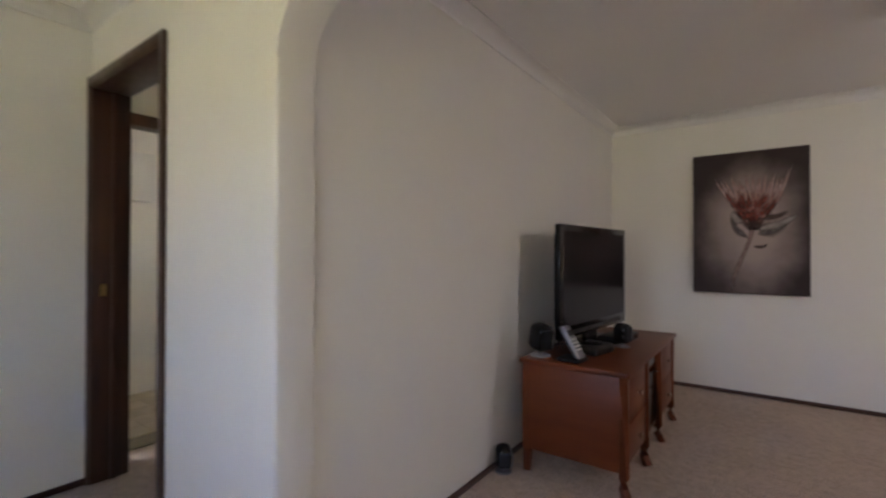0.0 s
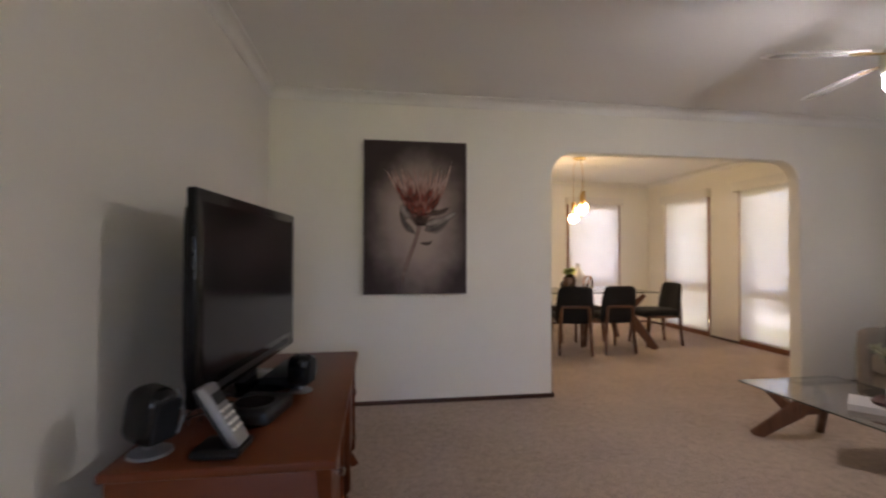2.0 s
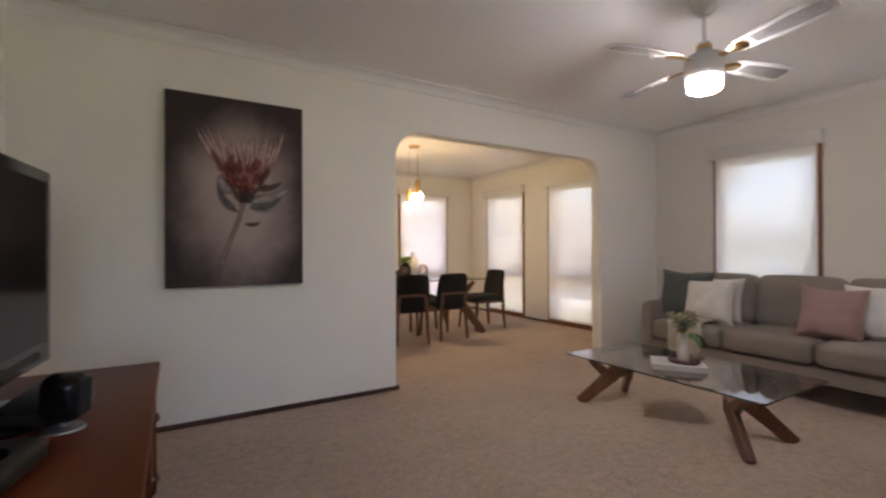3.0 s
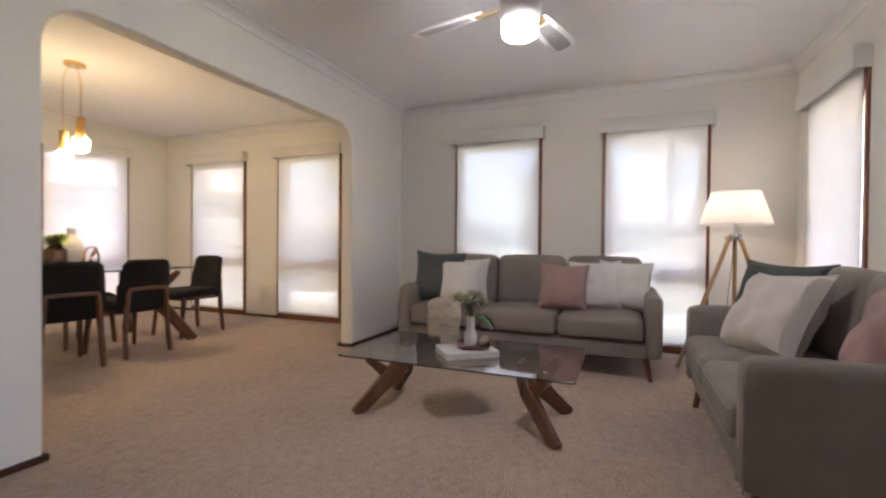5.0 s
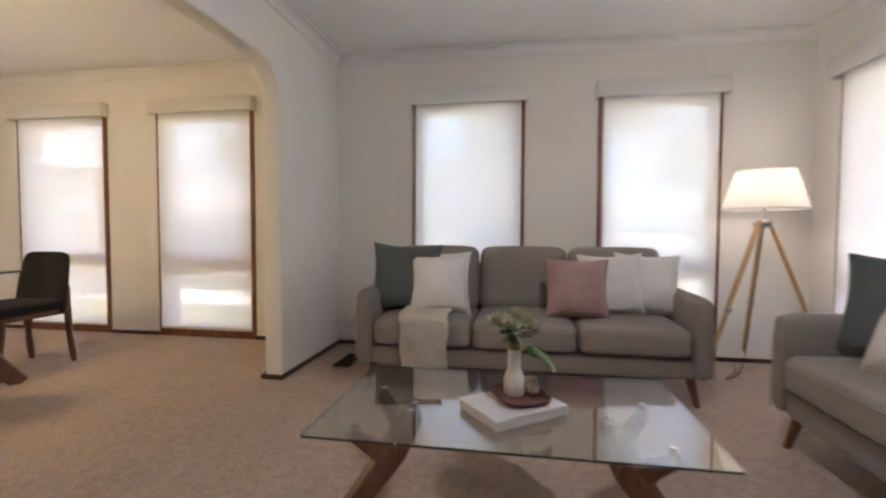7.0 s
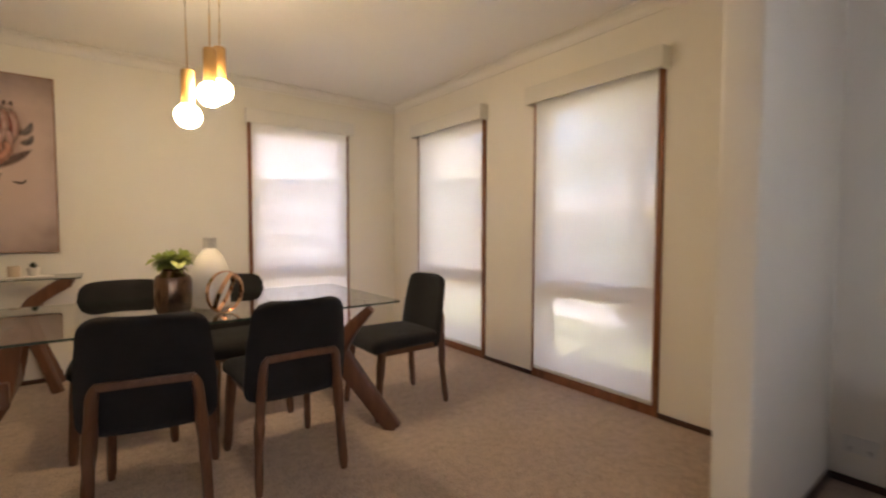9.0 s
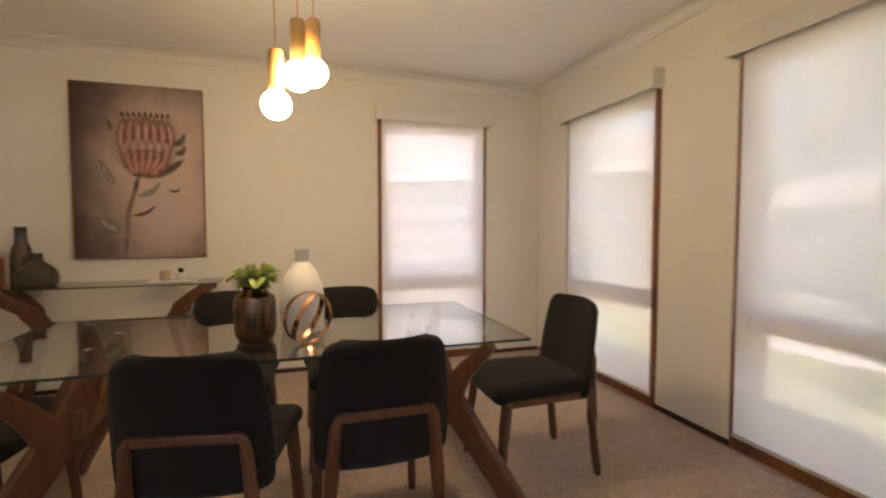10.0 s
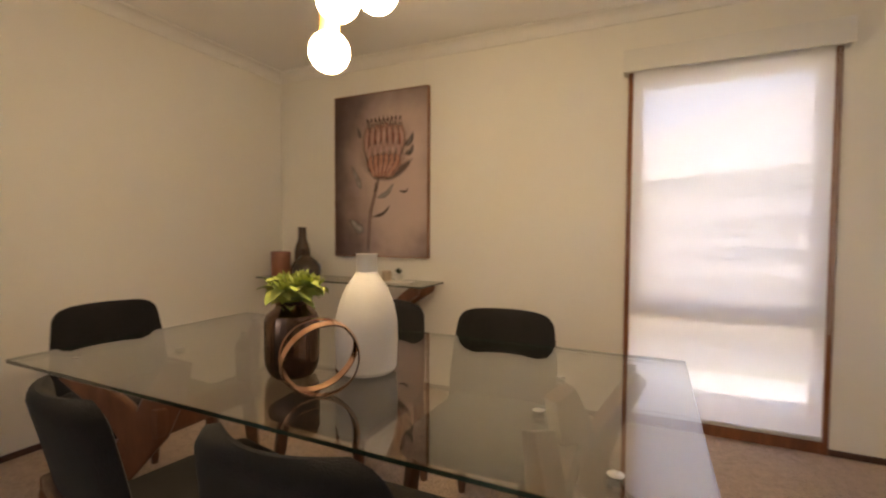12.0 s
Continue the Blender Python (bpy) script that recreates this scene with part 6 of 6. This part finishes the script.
hs = hip_house("neighbour_house", "rendered house with a hipped tiled roof behind the fence", -6.0, 7.0, 0.5, 9.0, 2.25, 2.3, m=pose(3.66, 14.05, 0, 0, 0, -39))
hip_house("neighbour_house", "taller house with a hipped tiled roof further back", -7.0, 3.0, 6.0, 15.0, 3.1, 2.8, m=pose(-0.5, 17.5, 0, 0, 0, -39))
aircon = thing("air_conditioner", "white air-conditioner unit on the house wall", "air conditioner", pose(3.68, 14.675, 1.92, 0, 0, -39))
part("case", soft_box(0.60, 0.26, 0.42, 0.03, 5, centre=(0, -0.135, 0)), WHITE_PLASTIC, aircon)
part("fan_grille", lathe([(0, 0), (0.16, 0), (0.16, 0.012), (0.14, 0.016), (0, 0.016)], 30), SILVER, aircon, m=pose(-0.08, -0.266, 0, 90, 0, 0))
win_m = material("dark_house_glass", (0.03, 0.035, 0.04), 0.1, scale=2)
for k, (x0, y0) in enumerate(((31.0, -24.0), (32.0, -4.0), (31.5, 17.0), (33.0, 36.0))):
    h = hip_house("street_house", "single-storey house with a tiled roof across the street", x0, x0 + 9.0, y0, y0 + 13.0, 2.6, 2.2)
    for j in range(3):
        w_ = part("window", box(x0 - 0.04, x0 - 0.005, y0 + 1.5 + 4 * j, y0 + 3.3 + 4 * j, 0.6, 1.9, 0.01), GUTTER, h)
        part("pane", box(x0 - 0.05, x0 - 0.041, y0 + 1.58 + 4 * j, y0 + 3.22 + 4 * j, 0.68, 1.82), win_m, w_)
solid("garden_wall", box(24.0, 24.25, -60, 60, -0.32, 0.55, 0.01), BRICK, "low pale garden wall across the street", "garden wall", kind="structure")


def leafy_cloud(centres, count, leaf, seed):
    """Many small leaf clumps scattered through overlapping lumps."""
    rnd = np.random.RandomState(seed)
    verts, faces = [], []
    total = sum(r ** 2 for *_, r in centres)
    for cx, cy, cz, rx, rz, r in [(c[0], c[1], c[2], c[3], c[4], c[3]) for c in [(x, y, z, q, q * 0.75, q) for x, y, z, q in centres]]:
        for _ in range(int(count * r * r / total)):
            d = rnd.normal(size=3)
            d /= np.linalg.norm(d)
            k = rnd.uniform(0.55, 1.08)
            p = np.array((cx + d[0] * rx * k, cy + d[1] * rx * k, cz + d[2] * rz * k))
            a, b = rnd.normal(size=3), rnd.normal(size=3)
            a /= np.linalg.norm(a)
            b -= a * a.dot(b)
            b /= np.linalg.norm(b)
            s = leaf * rnd.uniform(0.6, 1.4)
            i = len(verts)
            verts += [tuple(p - a * s), tuple(p + b * s * 0.5), tuple(p + a * s), tuple(p - b * s * 0.5)]
            faces.append((i, i + 1, i + 2, i + 3))
    me = bpy.data.meshes.new("crown")
    me.from_pydata(verts, [], faces)
    return me


def tree(label, x, y, height, spread, seed, mat=FOLIAGE, bare=0.3):
    rnd = random.Random(seed)
    t = thing("tree", label, "tree", pose(x, y, -0.31))
    part("trunk", beam(bend([(0, 0, 0), (0.1 * rnd.uniform(-1, 1), 0.1, height * bare), (0.2 * rnd.uniform(-1, 1), 0.15, height * 0.75)], 5), [(0.36 - 0.028 * k, 0.36 - 0.028 * k) for k in range(11)], round_=1, n=10), BARK, t)
    lumps = []
    for k in range(9):
        a, q = k * 2.4, rnd.uniform(0.3, 0.8)
        end = (spread * q * math.cos(a), spread * q * math.sin(a), height * rnd.uniform(bare + 0.2, 0.95))
        part("limb", beam(bend([(0, 0.1, height * (bare + 0.03 * k)), (end[0] * 0.5, end[1] * 0.5, end[2] * 0.8), end], 4), [(0.14 - 0.014 * j, 0.14 - 0.014 * j) for j in range(9)], round_=1, n=7), BARK, t)
        lumps.append((*end, spread * rnd.uniform(0.28, 0.5)))
    me = leafy_cloud(lumps, 2600, 0.15, seed)
    me.materials.append(mat)
    o = new("crown", me)
    o.parent = t
    return t


def cypress(label, x, y, height, radius, seed):
    t = thing("tree", label, "tree", pose(x, y, -0.31))
    part("trunk", beam([(0, 0, 0), (0, 0, height * 0.9)], [(0.3, 0.3), (0.05, 0.05)], round_=1, n=8), BARK, t)
    lumps = [(0.15 * math.sin(k * 2), 0.15 * math.cos(k * 2.3), height * (0.08 + 0.9 * k / 13), radius * (1 - 0.75 * (k / 13) ** 1.6)) for k in range(14)]
    me = leafy_cloud(lumps, 3600, 0.14, seed)
    me.materials.append(CYPRESS)
    o = new("crown", me)
    o.parent = t
    return t


def shrub(label, x, y, height, radius, seed, mat=FOLIAGE):
    rnd = random.Random(seed)
    t = thing("shrub", label, "shrub", pose(x, y, -0.31), group="garden shrubs")
    lumps = []
    for k in range(6):
        a = k * 2.4
        end = (radius * 0.5 * math.cos(a), radius * 0.5 * math.sin(a), height * rnd.uniform(0.45, 0.8))
        part("stem", beam([(0, 0, 0), end], [(0.03, 0.03), (0.012, 0.012)], round_=1, n=6), BARK, t)
        lumps.append((*end, radius * rnd.uniform(0.4, 0.6)))
    me = leafy_cloud(lumps, 900, 0.05, seed)
    me.materials.append(mat)
    o = new("crown", me)
    o.parent = t
    return t


tree("spreading gum tree with a thin grey-green crown", 12.6, 0.6, 6.5, 1.9, 21)
cypress("tall dark conifer in the front garden", 12.0, 3.05, 8.5, 0.95, 22)
tree("gum tree by the street with open branches", 11.0, 8.6, 7.5, 3.4, 23)
tree("tall gum tree across the street", 22.5, 15.5, 8.0, 3.6, 24)
tree("tall gum tree across the street", 23.0, -6.0, 8.0, 3.8, 25)
tree("rounded tree in a garden across the street", 27.0, 5.5, 5.5, 3.2, 26, CYPRESS, 0.2)
shrub("leafy shrub under the dining room window", 5.6, 5.35, 1.25, 0.42, 31)
shrub("leafy shrub under the dining room window", 6.3, 4.8, 1.4, 0.5, 32)
shrub("low leafy shrub in the front garden", 6.9, 6.3, 1.5, 0.7, 33)
shrub("low leafy shrub in the front garden", 8.4, 7.2, 1.4, 0.7, 34)
shrub("dense bush in the front garden", 8.2, 4.4, 2.1, 1.0, 35, CYPRESS)
shrub("dense bush in the front garden", 8.8, 5.3, 1.9, 0.9, 36, CYPRESS)
line = bend([(21, -60, 5.6), (21, -20, 5.0), (21, 20, 5.4), (21, 60, 5.9)], 6)
solid("power_line", beam(line, (0.03, 0.03), round_=1, n=6), BLACK, "thin overhead power line along the street", "power line")
